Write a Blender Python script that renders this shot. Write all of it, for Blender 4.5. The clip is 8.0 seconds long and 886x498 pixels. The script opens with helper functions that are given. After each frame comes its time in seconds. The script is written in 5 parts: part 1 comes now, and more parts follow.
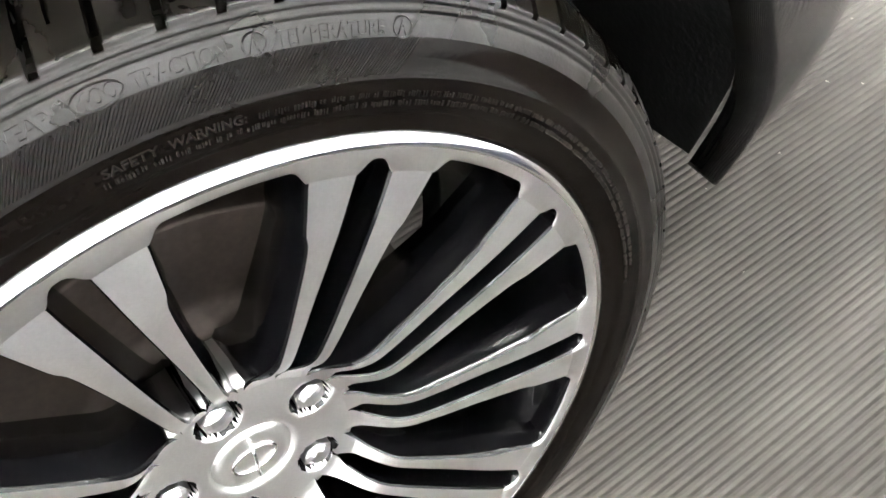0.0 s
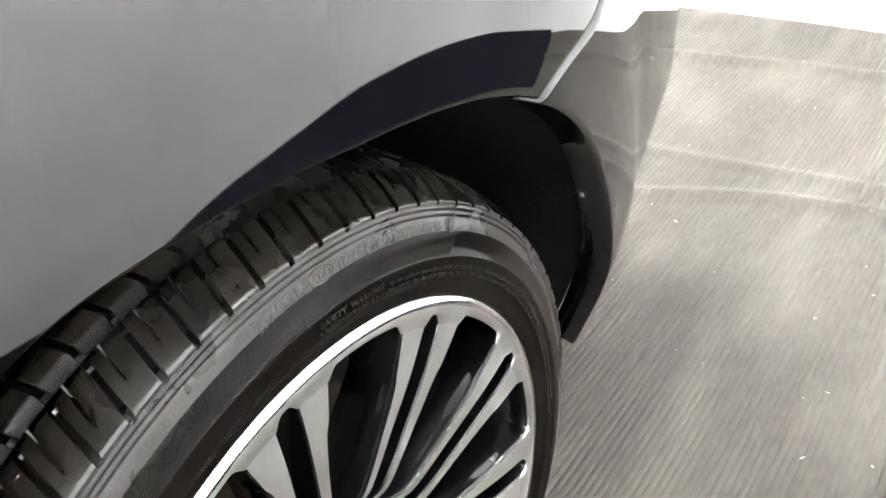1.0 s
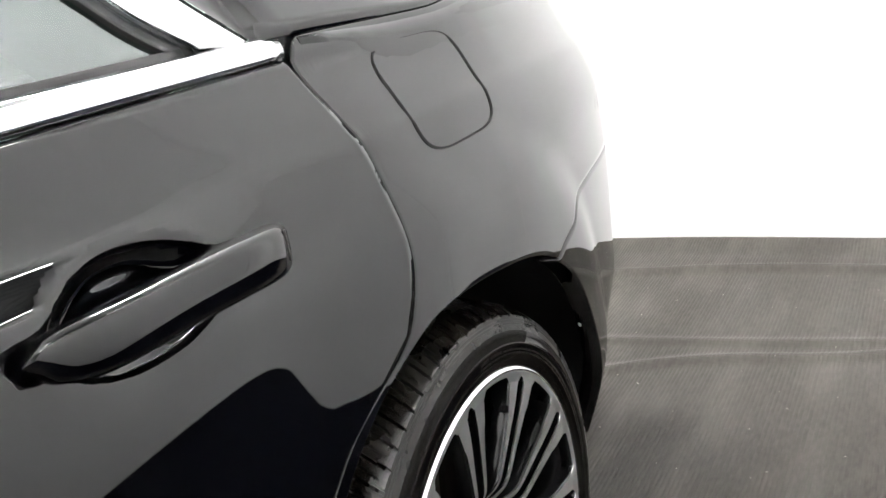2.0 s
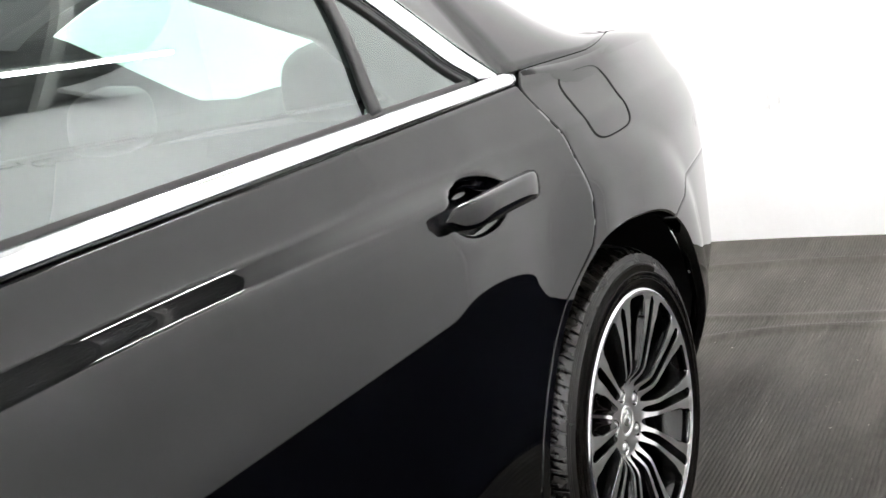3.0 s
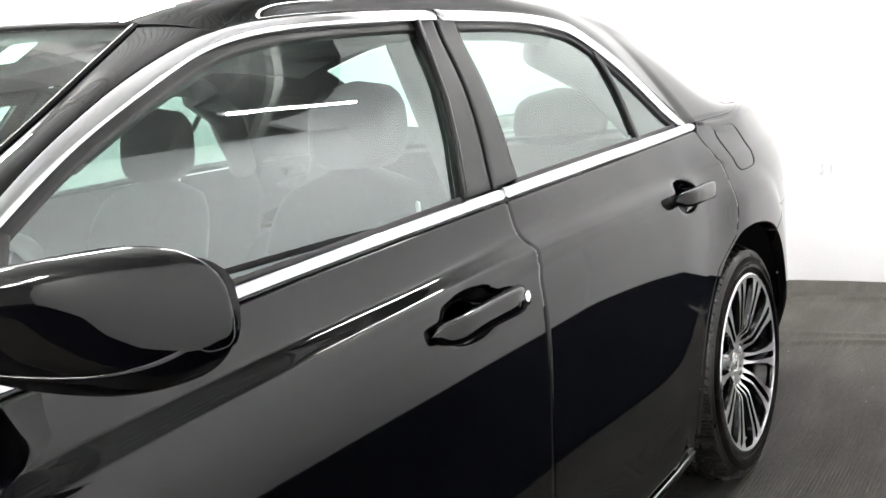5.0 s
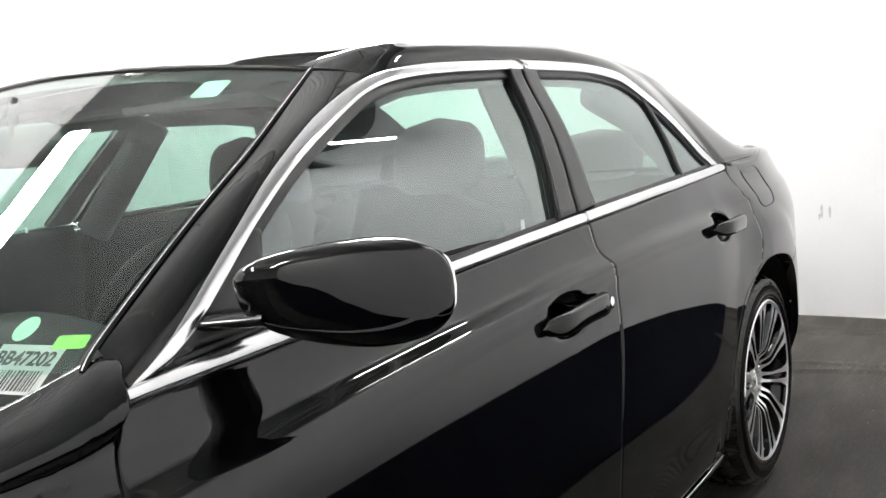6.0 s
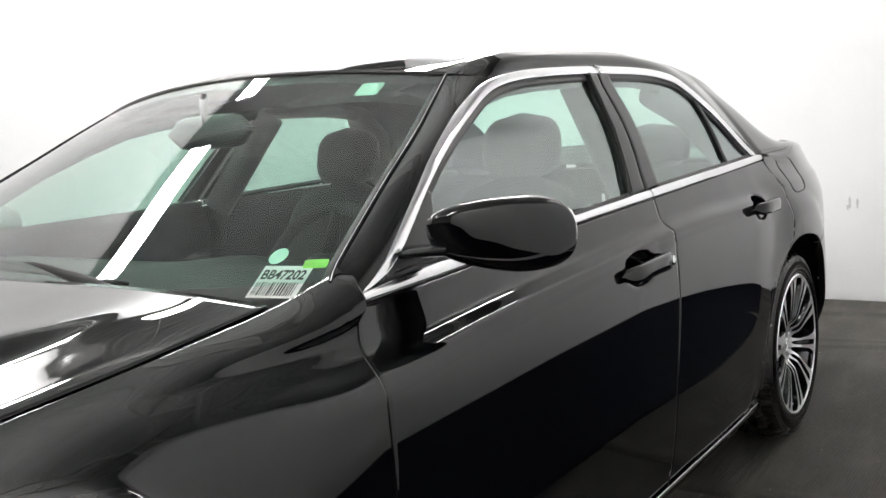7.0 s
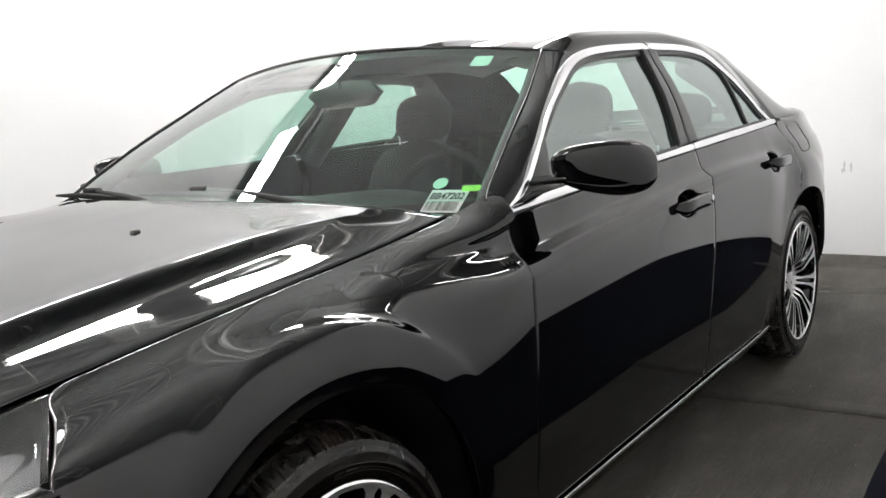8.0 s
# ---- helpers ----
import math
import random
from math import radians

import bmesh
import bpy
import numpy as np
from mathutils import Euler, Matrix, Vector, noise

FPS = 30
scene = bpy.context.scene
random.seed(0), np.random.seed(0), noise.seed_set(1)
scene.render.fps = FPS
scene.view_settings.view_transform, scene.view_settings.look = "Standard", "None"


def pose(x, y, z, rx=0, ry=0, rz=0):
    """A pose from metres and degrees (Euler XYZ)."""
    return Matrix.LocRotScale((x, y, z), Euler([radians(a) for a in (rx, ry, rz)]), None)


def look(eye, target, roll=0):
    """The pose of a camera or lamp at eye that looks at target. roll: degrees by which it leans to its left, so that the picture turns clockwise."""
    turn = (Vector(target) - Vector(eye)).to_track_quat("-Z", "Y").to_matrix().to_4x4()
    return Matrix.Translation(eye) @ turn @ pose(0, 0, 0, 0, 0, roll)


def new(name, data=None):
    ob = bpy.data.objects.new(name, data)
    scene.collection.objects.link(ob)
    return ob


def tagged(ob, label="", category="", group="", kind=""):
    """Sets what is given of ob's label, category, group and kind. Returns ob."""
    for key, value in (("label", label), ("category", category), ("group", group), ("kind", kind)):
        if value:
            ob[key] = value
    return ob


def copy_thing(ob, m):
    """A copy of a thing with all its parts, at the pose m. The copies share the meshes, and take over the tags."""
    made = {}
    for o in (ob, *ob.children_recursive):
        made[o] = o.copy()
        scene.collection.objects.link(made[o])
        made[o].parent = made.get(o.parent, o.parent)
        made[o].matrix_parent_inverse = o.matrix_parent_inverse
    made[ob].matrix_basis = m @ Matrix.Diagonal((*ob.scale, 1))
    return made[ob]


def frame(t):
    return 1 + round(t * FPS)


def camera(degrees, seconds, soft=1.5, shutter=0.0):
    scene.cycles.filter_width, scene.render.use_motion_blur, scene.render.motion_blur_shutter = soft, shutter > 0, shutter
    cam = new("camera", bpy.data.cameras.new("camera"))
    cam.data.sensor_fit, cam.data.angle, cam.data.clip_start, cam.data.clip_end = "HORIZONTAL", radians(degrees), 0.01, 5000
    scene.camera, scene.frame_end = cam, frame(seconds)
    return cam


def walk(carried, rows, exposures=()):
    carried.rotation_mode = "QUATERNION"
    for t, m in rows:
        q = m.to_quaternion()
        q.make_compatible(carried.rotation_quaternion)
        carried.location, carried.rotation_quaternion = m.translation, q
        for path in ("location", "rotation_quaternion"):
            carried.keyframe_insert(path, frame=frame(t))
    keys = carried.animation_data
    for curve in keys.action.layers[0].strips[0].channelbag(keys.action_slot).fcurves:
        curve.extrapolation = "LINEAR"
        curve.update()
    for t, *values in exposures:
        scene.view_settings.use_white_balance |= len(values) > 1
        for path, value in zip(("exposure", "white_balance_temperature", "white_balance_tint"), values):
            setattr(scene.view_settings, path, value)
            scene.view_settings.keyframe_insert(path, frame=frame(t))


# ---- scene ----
cam = camera(53.0, 8.0)
PATH = [
    (0, (-0.004, -1.229, 0.869), (0.443, -0.338, -0.253), -11.6),
    (0.4, (-0.098, -1.205, 0.898), (0.600, -0.420, -0.173), -7.8),
    (0.7, (-0.198, -1.240, 0.934), (0.667, -0.452, -0.004), -5.1),
    (1, (-0.285, -1.246, 0.971), (0.720, -0.492, 0.151), -4.4),
    (1.2, (-0.368, -1.27, 0.983), (1.097, -0.278, 0.051), -5.4),
    (2.3, (-1.078, -1.499, 1.154), (0.573, -0.496, 0.635), -10.3),
    (2.5, (-1.186, -1.525, 1.161), (0.446, -0.478, 0.67), -11.1),
    (3, (-1.517, -1.624, 1.167), (0.059, -0.479, 0.715), -11.8),
    (3.5, (-1.785, -1.635, 1.184), (-0.201, -0.498, 0.738), -11.1),
    (4, (-2.041, -1.654, 1.204), (-0.433, -0.541, 0.785), -9.6),
    (4.5, (-2.301, -1.703, 1.213), (-0.7, -0.562, 0.848), -7.5),
    (4.7, (-2.42, -1.742, 1.231), (-0.833, -0.577, 0.874), -6.8),
    (5.8, (-2.836, -1.695, 1.249), (-1.215, -0.556, 0.977), -5.6),
    (6, (-2.924, -1.717, 1.259), (-1.301, -0.578, 0.998), -4.9),
    (6.5, (-3.156, -1.805, 1.269), (-1.559, -0.626, 1.023), -4.6),
    (7, (-3.411, -1.843, 1.263), (-1.824, -0.655, 0.997), -4.4),
    (7.5, (-3.716, -1.857, 1.265), (-2.123, -0.69, 0.948), -4.0),
    (8, (-4.067, -1.943, 1.262), (-2.476, -0.776, 0.932), -4.0),
]
EXPOSURES = [(0.0, 2.25), (0.5, 2.3), (1.0, 2.25), (1.2, 2.15), (2.3, 0.42), (4.7, 0.38), (5.8, -0.12), (6.5, -0.30), (7.2, -0.46), (8.0, -0.40)]
walk(cam, [(t, look(eye, target, roll)) for t, eye, target, roll in PATH], EXPOSURES)

PAIR_TURN, NUT_TURN = -7.0, -7.0

# ---- light ----
world = bpy.data.worlds.new("world")
scene.world = world
world.use_nodes = True
world.node_tree.nodes["Background"].inputs["Color"].default_value = (0.8, 0.9, 1.0, 1)
world.node_tree.nodes["Background"].inputs["Strength"].default_value = 0.02
TUBE_POWER = 116.0


# ---- materials ----
def mat(name, colour, rough=0.5, metal=0.0, vary=0.0, scale=8.0, fine=0.0, fine_scale=120.0, bump=0.0, bump_scale=200.0, ior=1.5, rough_vary=0.0, dust=None, stretch=None):
    """A surface: base colour, two scales of variation, a fine relief, and dust of a colour, amount and scale."""
    m = bpy.data.materials.new(name)
    m.use_nodes = True
    t = m.node_tree
    p = t.nodes["Principled BSDF"]
    p.inputs["Base Color"].default_value = (*colour, 1)
    p.inputs["Roughness"].default_value = rough
    p.inputs["Metallic"].default_value = metal
    p.inputs["IOR"].default_value = ior
    link = t.links.new
    co = t.nodes.new("ShaderNodeTexCoord")
    src = co.outputs["Object"]
    if stretch:
        mp = t.nodes.new("ShaderNodeMapping")
        mp.inputs["Scale"].default_value = stretch
        link(src, mp.inputs["Vector"])
        src = mp.outputs["Vector"]

    def noise_at(s, detail=5.0):
        n = t.nodes.new("ShaderNodeTexNoise")
        n.inputs["Scale"].default_value = s
        n.inputs["Detail"].default_value = detail
        link(src, n.inputs["Vector"])
        return n.outputs["Fac"]

    def ramp(fac, lo, hi, a, b):
        r = t.nodes.new("ShaderNodeMapRange")
        r.inputs["From Min"].default_value, r.inputs["From Max"].default_value = lo, hi
        r.inputs["To Min"].default_value, r.inputs["To Max"].default_value = a, b
        link(fac, r.inputs["Value"])
        return r.outputs["Result"]
    colour_out = None
    if vary or fine:
        big = ramp(noise_at(scale), 0.25, 0.75, 1 - vary, 1 + vary)
        if fine:
            mul = t.nodes.new("ShaderNodeMath")
            mul.operation = "MULTIPLY"
            link(big, mul.inputs[0])
            link(ramp(noise_at(fine_scale, 3.0), 0.25, 0.75, 1 - fine, 1 + fine), mul.inputs[1])
            big = mul.outputs[0]
        mix = t.nodes.new("ShaderNodeVectorMath")
        mix.operation = "SCALE"
        mix.inputs[0].default_value = colour
        link(big, mix.inputs["Scale"])
        colour_out = mix.outputs["Vector"]
    if dust:
        dc, amount, ds = dust
        mx = t.nodes.new("ShaderNodeMix")
        mx.data_type = "RGBA"
        link(ramp(noise_at(ds, 8.0), 0.48, 0.72, 0.0, amount), mx.inputs["Factor"])
        if colour_out:
            link(colour_out, mx.inputs["A"])
        else:
            mx.inputs["A"].default_value = (*colour, 1)
        mx.inputs["B"].default_value = (*dc, 1)
        colour_out = mx.outputs["Result"]
    if colour_out:
        link(colour_out, p.inputs["Base Color"])
    if rough_vary:
        link(ramp(noise_at(scale * 1.7), 0.3, 0.7, max(rough - rough_vary, 0.0), rough + rough_vary), p.inputs["Roughness"])
    if bump:
        bn = t.nodes.new("ShaderNodeBump")
        bn.inputs["Strength"].default_value = bump
        bn.inputs["Distance"].default_value = 0.002
        link(noise_at(bump_scale, 4.0), bn.inputs["Height"])
        link(bn.outputs["Normal"], p.inputs["Normal"])
    return m


def glass(name, tint, head_on, sheen=(1.0, 1.0, 1.0), power=4.0):
    """Thin pane: clear, tinted, with a mirror-like sheen that grows with the angle, alike from both sides."""
    m = bpy.data.materials.new(name)
    m.use_nodes = True
    t = m.node_tree
    t.nodes.remove(t.nodes["Principled BSDF"])
    clear, gloss, mix, lw, pw, mr = (t.nodes.new("ShaderNode" + k) for k in ("BsdfTransparent", "BsdfGlossy", "MixShader", "LayerWeight", "Math", "MapRange"))
    clear.inputs["Color"].default_value = (*tint, 1)
    gloss.inputs["Roughness"].default_value = 0.0
    gloss.inputs["Color"].default_value = (*sheen, 1)
    lw.inputs["Blend"].default_value = 0.5
    pw.operation = "POWER"
    pw.inputs[1].default_value = power
    t.links.new(lw.outputs["Facing"], pw.inputs[0])
    t.links.new(pw.outputs[0], mr.inputs["Value"])
    mr.inputs["To Min"].default_value, mr.inputs["To Max"].default_value = head_on, 1.0
    t.links.new(mr.outputs["Result"], mix.inputs[0])
    t.links.new(clear.outputs[0], mix.inputs[1])
    t.links.new(gloss.outputs[0], mix.inputs[2])
    t.links.new(mix.outputs[0], t.nodes["Material Output"].inputs["Surface"])
    return m


def glow(name, colour, power):
    m = mat(name, (0.9, 0.9, 0.9), 0.4)
    p = m.node_tree.nodes["Principled BSDF"]
    p.inputs["Emission Color"].default_value = (*colour, 1)
    p.inputs["Emission Strength"].default_value = power
    return m


PAINT = mat("black_paint", (0.0007, 0.0007, 0.0009), 0.03, ior=1.47)
PILLAR = mat("satin_black", (0.006, 0.006, 0.006), 0.34, vary=0.1)
CHROME = mat("polished_trim", (0.86, 0.86, 0.87), 0.09, 1.0, vary=0.03, scale=20, rough_vary=0.03)
TRIM = mat("bright_trim", (0.84, 0.84, 0.85), 0.13, 1.0, vary=0.03, scale=20)
SATIN = mat("satin_metal", (0.72, 0.72, 0.73), 0.28, 1.0, vary=0.05)
MIRROR = mat("mirror_glass", (0.9, 0.9, 0.9), 0.0, 1.0)
BLACK_TRIM = mat("black_plastic", (0.006, 0.006, 0.006), 0.38, vary=0.15, fine=0.1, bump=0.06, bump_scale=900)
GAP_BLACK = mat("joint", (0.002, 0.002, 0.002), 0.8)
LINER = mat("wheel_liner", (0.0016, 0.0016, 0.0017), 0.7, ior=1.25, vary=0.3, scale=14, bump=0.4, bump_scale=160, dust=((0.02, 0.0195, 0.018), 0.12, 60))
RUBBER_PLAIN = mat("blade_rubber", (0.006, 0.006, 0.006), 0.6, ior=1.18, vary=0.1)
SIDE_GLASS = glass("side_glass", (0.56, 0.72, 0.66), 0.19, (0.88, 0.96, 0.94))
SCREEN_GLASS = glass("screen_glass", (0.66, 0.87, 0.78), 0.05, power=5.0)
LENS = glass("lamp_lens", (0.92, 0.93, 0.95), 0.05)
MACHINED = mat("machined_alloy", (0.74, 0.74, 0.73), 0.36, 1.0, vary=0.05, scale=30, fine=0.04, fine_scale=500, bump=0.03, bump_scale=900, rough_vary=0.05)
RIM_LIP = mat("bright_rim", (0.92, 0.92, 0.92), 0.12, 1.0, vary=0.03, scale=30)
RIM_BLACK = mat("gloss_black_alloy", (0.0020, 0.0020, 0.0024), 0.12, vary=0.1, dust=((0.02, 0.019, 0.018), 0.08, 60))
TYRE = mat("tyre_rubber", (0.0090, 0.0080, 0.0066), 0.26, vary=0.3, scale=12, fine=0.15, fine_scale=300, bump=0.06, bump_scale=500, rough_vary=0.09, ior=1.62, dust=((0.045, 0.038, 0.029), 0.18, 34))
TYRE_WALL = mat("tyre_wall", (0.0028, 0.0022, 0.0017), 0.13, vary=0.3, scale=12, fine=0.15, fine_scale=300, bump=0.03, bump_scale=500, rough_vary=0.05, ior=1.17, dust=((0.03, 0.024, 0.018), 0.03, 40))
TYRE_BAND = mat("tyre_band", (0.0075, 0.0068, 0.0060), 0.32, vary=0.3, scale=14, fine=0.2, fine_scale=260, bump=0.08, bump_scale=500, rough_vary=0.1, ior=1.40, dust=((0.040, 0.034, 0.027), 0.17, 30))
TYRE_MARK = mat("tyre_writing", (0.007, 0.006, 0.005), 0.4, ior=1.28, vary=0.4, scale=90, dust=((0.045, 0.040, 0.032), 0.2, 150))
DISC = mat("brake_iron", (0.032, 0.024, 0.019), 0.5, 0.6, vary=0.3, scale=25, fine=0.2, fine_scale=200)
LEATHER = mat("dark_leather", (0.005, 0.005, 0.0052), 0.55, ior=1.25, vary=0.15, scale=9, bump=0.04, bump_scale=350)
DASH = mat("grained_plastic", (0.006, 0.006, 0.006), 0.6, ior=1.16, vary=0.12, bump=0.04, bump_scale=600)
CARPET = mat("carpet", (0.015, 0.015, 0.015), 0.9, vary=0.2, bump=0.04, bump_scale=400)
HEADLINE = mat("roof_cloth", (0.10, 0.10, 0.10), 0.85, vary=0.08, bump=0.04, bump_scale=500)
LINING = mat("pillar_cloth", (0.040, 0.040, 0.040), 0.85, vary=0.08, bump=0.04, bump_scale=500)
PAPER = mat("paper", (0.90, 0.90, 0.88), 0.6, vary=0.02)
INK = mat("ink", (0.02, 0.02, 0.02), 0.6)
MINT = mat("mint_sticker", (0.55, 0.85, 0.70), 0.5, vary=0.03)
LIME = mat("lime_sticker", (0.35, 0.80, 0.12), 0.5, vary=0.08, scale=60)
WHITE_WALL = mat("white_wall", (0.80, 0.80, 0.81), 0.65, vary=0.015, scale=1.2, fine=0.01, fine_scale=60, bump=0.01, bump_scale=60, dust=((0.62, 0.61, 0.60), 0.10, 3))
HALL_WALL = mat("hall_wall", (0.50, 0.50, 0.50), 0.8, vary=0.1, scale=2)
DECK = mat("steel_deck", (0.50, 0.51, 0.51), 0.6, vary=0.15, scale=1.5)
STEEL = mat("painted_steel", (0.58, 0.58, 0.57), 0.5, vary=0.1, scale=4)
FIXTURE = mat("white_enamel", (0.8, 0.8, 0.8), 0.35, vary=0.02)
TUBE = glow("light_tube", (1.0, 0.985, 0.96), TUBE_POWER)
CONCRETE = mat("dark_concrete", (0.06, 0.06, 0.062), 0.8, vary=0.2, scale=3, bump=0.2, bump_scale=80)
RUBBER = mat("ribbed_rubber", (0.049, 0.0455, 0.0405), 0.55, vary=0.22, scale=2.2, fine=0.22, fine_scale=90, bump=0.15, bump_scale=300, rough_vary=0.08, ior=1.2, dust=((0.12, 0.113, 0.10), 0.30, 9), stretch=(0.35, 1.0, 1.0))
GRIT = mat("grit", (0.26, 0.245, 0.215), 0.6, vary=0.4, scale=300)
SCUFF = mat("scuff", (0.55, 0.55, 0.56), 0.7, vary=0.2, scale=60)
DARK_MAT = mat("navy_mat", (0.0035, 0.004, 0.0085), 0.7, ior=1.12, vary=0.2, scale=5, bump=0.2, bump_scale=400)

# ---- small helpers ----
def pchip(pairs):
    """A smooth, monotone curve through pairs of (a, b)."""
    xs = np.array([p[0] for p in pairs], float)
    ys = np.array([p[1] for p in pairs], float)
    h, d = np.diff(xs), np.diff(ys) / np.diff(xs)
    m = np.zeros(len(xs))
    for i in range(1, len(xs) - 1):
        if d[i - 1] * d[i] > 0:
            w1, w2 = 2 * h[i] + h[i - 1], h[i] + 2 * h[i - 1]
            m[i] = (w1 + w2) / (w1 / d[i - 1] + w2 / d[i])
    m[0], m[-1] = d[0], d[-1]

    def f(x):
        if x <= xs[0]:
            return ys[0] + m[0] * (x - xs[0])
        if x >= xs[-1]:
            return ys[-1] + m[-1] * (x - xs[-1])
        i = int(np.searchsorted(xs, x)) - 1
        s = (x - xs[i]) / h[i]
        return float(ys[i] * (1 + 2 * s) * (1 - s) ** 2 + ys[i + 1] * s * s * (3 - 2 * s)
                     + h[i] * (m[i] * s * (1 - s) ** 2 - m[i + 1] * s * s * (1 - s)))
    return f


def ss(a, b, x):
    """Smooth step from 0 at a to 1 at b."""
    t = min(max((x - a) / (b - a), 0.0), 1.0)
    return t * t * (3 - 2 * t)


def lerp(a, b, t):
    return a + (b - a) * t


def along(points, n):
    """n points evenly along a rounded line through points (Catmull-Rom)."""
    p = [Vector(q) for q in points]
    p = [2 * p[0] - p[1]] + p + [2 * p[-1] - p[-2]]
    fine = []
    for i in range(1, len(p) - 2):
        for k in range(16):
            t = k / 16
            a, b, c, d = p[i - 1], p[i], p[i + 1], p[i + 2]
            fine.append(0.5 * (2 * b + (c - a) * t + (2 * a - 5 * b + 4 * c - d) * t * t + (3 * b - a - 3 * c + d) * t ** 3))
    fine.append(p[-2])
    acc = [0.0]
    for a, b in zip(fine, fine[1:]):
        acc.append(acc[-1] + (b - a).length)
    out, j = [], 0
    for k in range(n):
        want = acc[-1] * k / (n - 1)
        while j < len(acc) - 2 and acc[j + 1] < want:
            j += 1
        seg = acc[j + 1] - acc[j]
        out.append(fine[j].lerp(fine[j + 1], (want - acc[j]) / seg if seg else 0))
    return out


def mesh_ob(name, verts, faces, mats, parent=None, label="", smooth=True, slots=None):
    me = bpy.data.meshes.new(name)
    me.from_pydata([tuple(v) for v in verts], [], faces)
    for m in (mats if isinstance(mats, (list, tuple)) else [mats]):
        me.materials.append(m)
    me.polygons.foreach_set("use_smooth", [smooth] * len(me.polygons))
    if slots:
        me.polygons.foreach_set("material_index", slots)
    me.update()
    ob = new(name, me)
    if parent is not None:
        ob.parent = parent
    if label:
        tagged(ob, label)
    return ob


def part(name, bm, mats, parent, label="", smooth=True):
    me = bpy.data.meshes.new(name)
    bm.to_mesh(me)
    bm.free()
    for m in (mats if isinstance(mats, (list, tuple)) else [mats]):
        me.materials.append(m)
    me.polygons.foreach_set("use_smooth", [smooth] * len(me.polygons))
    ob = new(name, me)
    if parent is not None:
        ob.parent = parent
    if label:
        tagged(ob, label)
    return ob


def sheet(name, rows, mat, parent, out, label="", fold=0.02, lip=0.0012, close=False):
    """A panel from a grid of points, its border turned in by fold. out: a rough outward direction."""
    ni, nj = len(rows), len(rows[0])
    v = [Vector(p) for r in rows for p in r]
    f = []
    for i in range(ni - 1):
        for j in range(nj - 1):
            f.append((i * nj + j, i * nj + j + 1, (i + 1) * nj + j + 1, (i + 1) * nj + j))
        if close:
            f.append((i * nj + nj - 1, i * nj, (i + 1) * nj, (i + 1) * nj + nj - 1))
    total = Vector()
    norm = [Vector() for _ in v]
    for q in f:
        n = (v[q[2]] - v[q[0]]).cross(v[q[3]] - v[q[1]])
        total += n
        for k in q:
            norm[k] += n
    flip = total.dot(Vector(out)) < 0
    if flip:
        f = [q[::-1] for q in f]
    if fold and not close:
        ring = [j for j in range(nj)] + [i * nj + nj - 1 for i in range(1, ni)] + [(ni - 1) * nj + j for j in range(nj - 2, -1, -1)] + [i * nj for i in range(ni - 2, 0, -1)]
        nr = len(ring)
        base = len(v)
        first, second = [], []
        for k, idx in enumerate(ring):
            n = norm[idx].normalized() * (-1 if flip else 1)
            t = (v[ring[(k + 1) % nr]] - v[ring[k - 1]]).normalized()
            side = t.cross(n) * (1 if not flip else -1)
            first.append(v[idx] - n * lip * 1.6 + side * lip)
            second.append(first[-1] - n * fold)
        v += first + second
        for k in range(nr):
            k2 = (k + 1) % nr
            a, b, c, d, e, g = ring[k], ring[k2], base + k2, base + k, base + nr + k2, base + nr + k
            for q in ((b, a, d, c), (c, d, g, e)):
                f.append(q[::-1] if flip else q)
    return mesh_ob(name, v, f, mat, parent, label)


def box(bm, lo, hi, bevel=0.0, seg=2):
    lo, hi = Vector(lo), Vector(hi)
    r = bmesh.ops.create_cube(bm, size=1.0, matrix=Matrix.Translation((lo + hi) / 2) @ Matrix.Diagonal((*(hi - lo), 1)))
    if bevel:
        edges = list({e for w in r["verts"] for e in w.link_edges})
        bmesh.ops.bevel(bm, geom=edges, offset=bevel, segments=seg, profile=0.5, affect="EDGES")
    return bm


def tube(path, radius, n=8, closed=False):
    """Verts and faces of a round tube along a path; radius: a number or one a point."""
    path = [Vector(p) for p in path]
    v, f = [], []
    m = len(path)
    for i, p in enumerate(path):
        t = (path[(i + 1) % m if closed else min(i + 1, m - 1)] - path[i - 1 if closed else max(i - 1, 0)]).normalized()
        a = t.orthogonal().normalized() if abs(t.z) > 0.95 else t.cross(Vector((0, 0, 1))).normalized()
        b = t.cross(a)
        r = radius[i] if isinstance(radius, (list, tuple)) else radius
        for k in range(n):
            w = 2 * math.pi * k / n
            v.append(p + (a * math.cos(w) + b * math.sin(w)) * r)
    for i in range(m if closed else m - 1):
        for k in range(n):
            i2, k2 = (i + 1) % m, (k + 1) % n
            f.append((i * n + k, i * n + k2, i2 * n + k2, i2 * n + k))
    if not closed:
        f.append(tuple(range(n - 1, -1, -1)))
        f.append(tuple((m - 1) * n + k for k in range(n)))
    return v, f


def spin(profile, n, skip=None):
    """Verts and faces of a profile of (radius, depth) turned round the y axis."""
    v, f = [], []
    m = len(profile)
    for i in range(n):
        a = 2 * math.pi * i / n
        for r, d in profile:
            v.append((r * math.sin(a), d, r * math.cos(a)))
    for i in range(n):
        i2 = (i + 1) % n
        for j in range(m - 1):
            f.append((i * m + j, i2 * m + j, i2 * m + j + 1, i * m + j + 1))
    return v, f


# ---- the booth ----
WALL_X, WALL_FAR, WALL_NEAR, WALL_FRONT, ROOF_H = 2.42, 2.75, -2.45, -8.2, 5.5


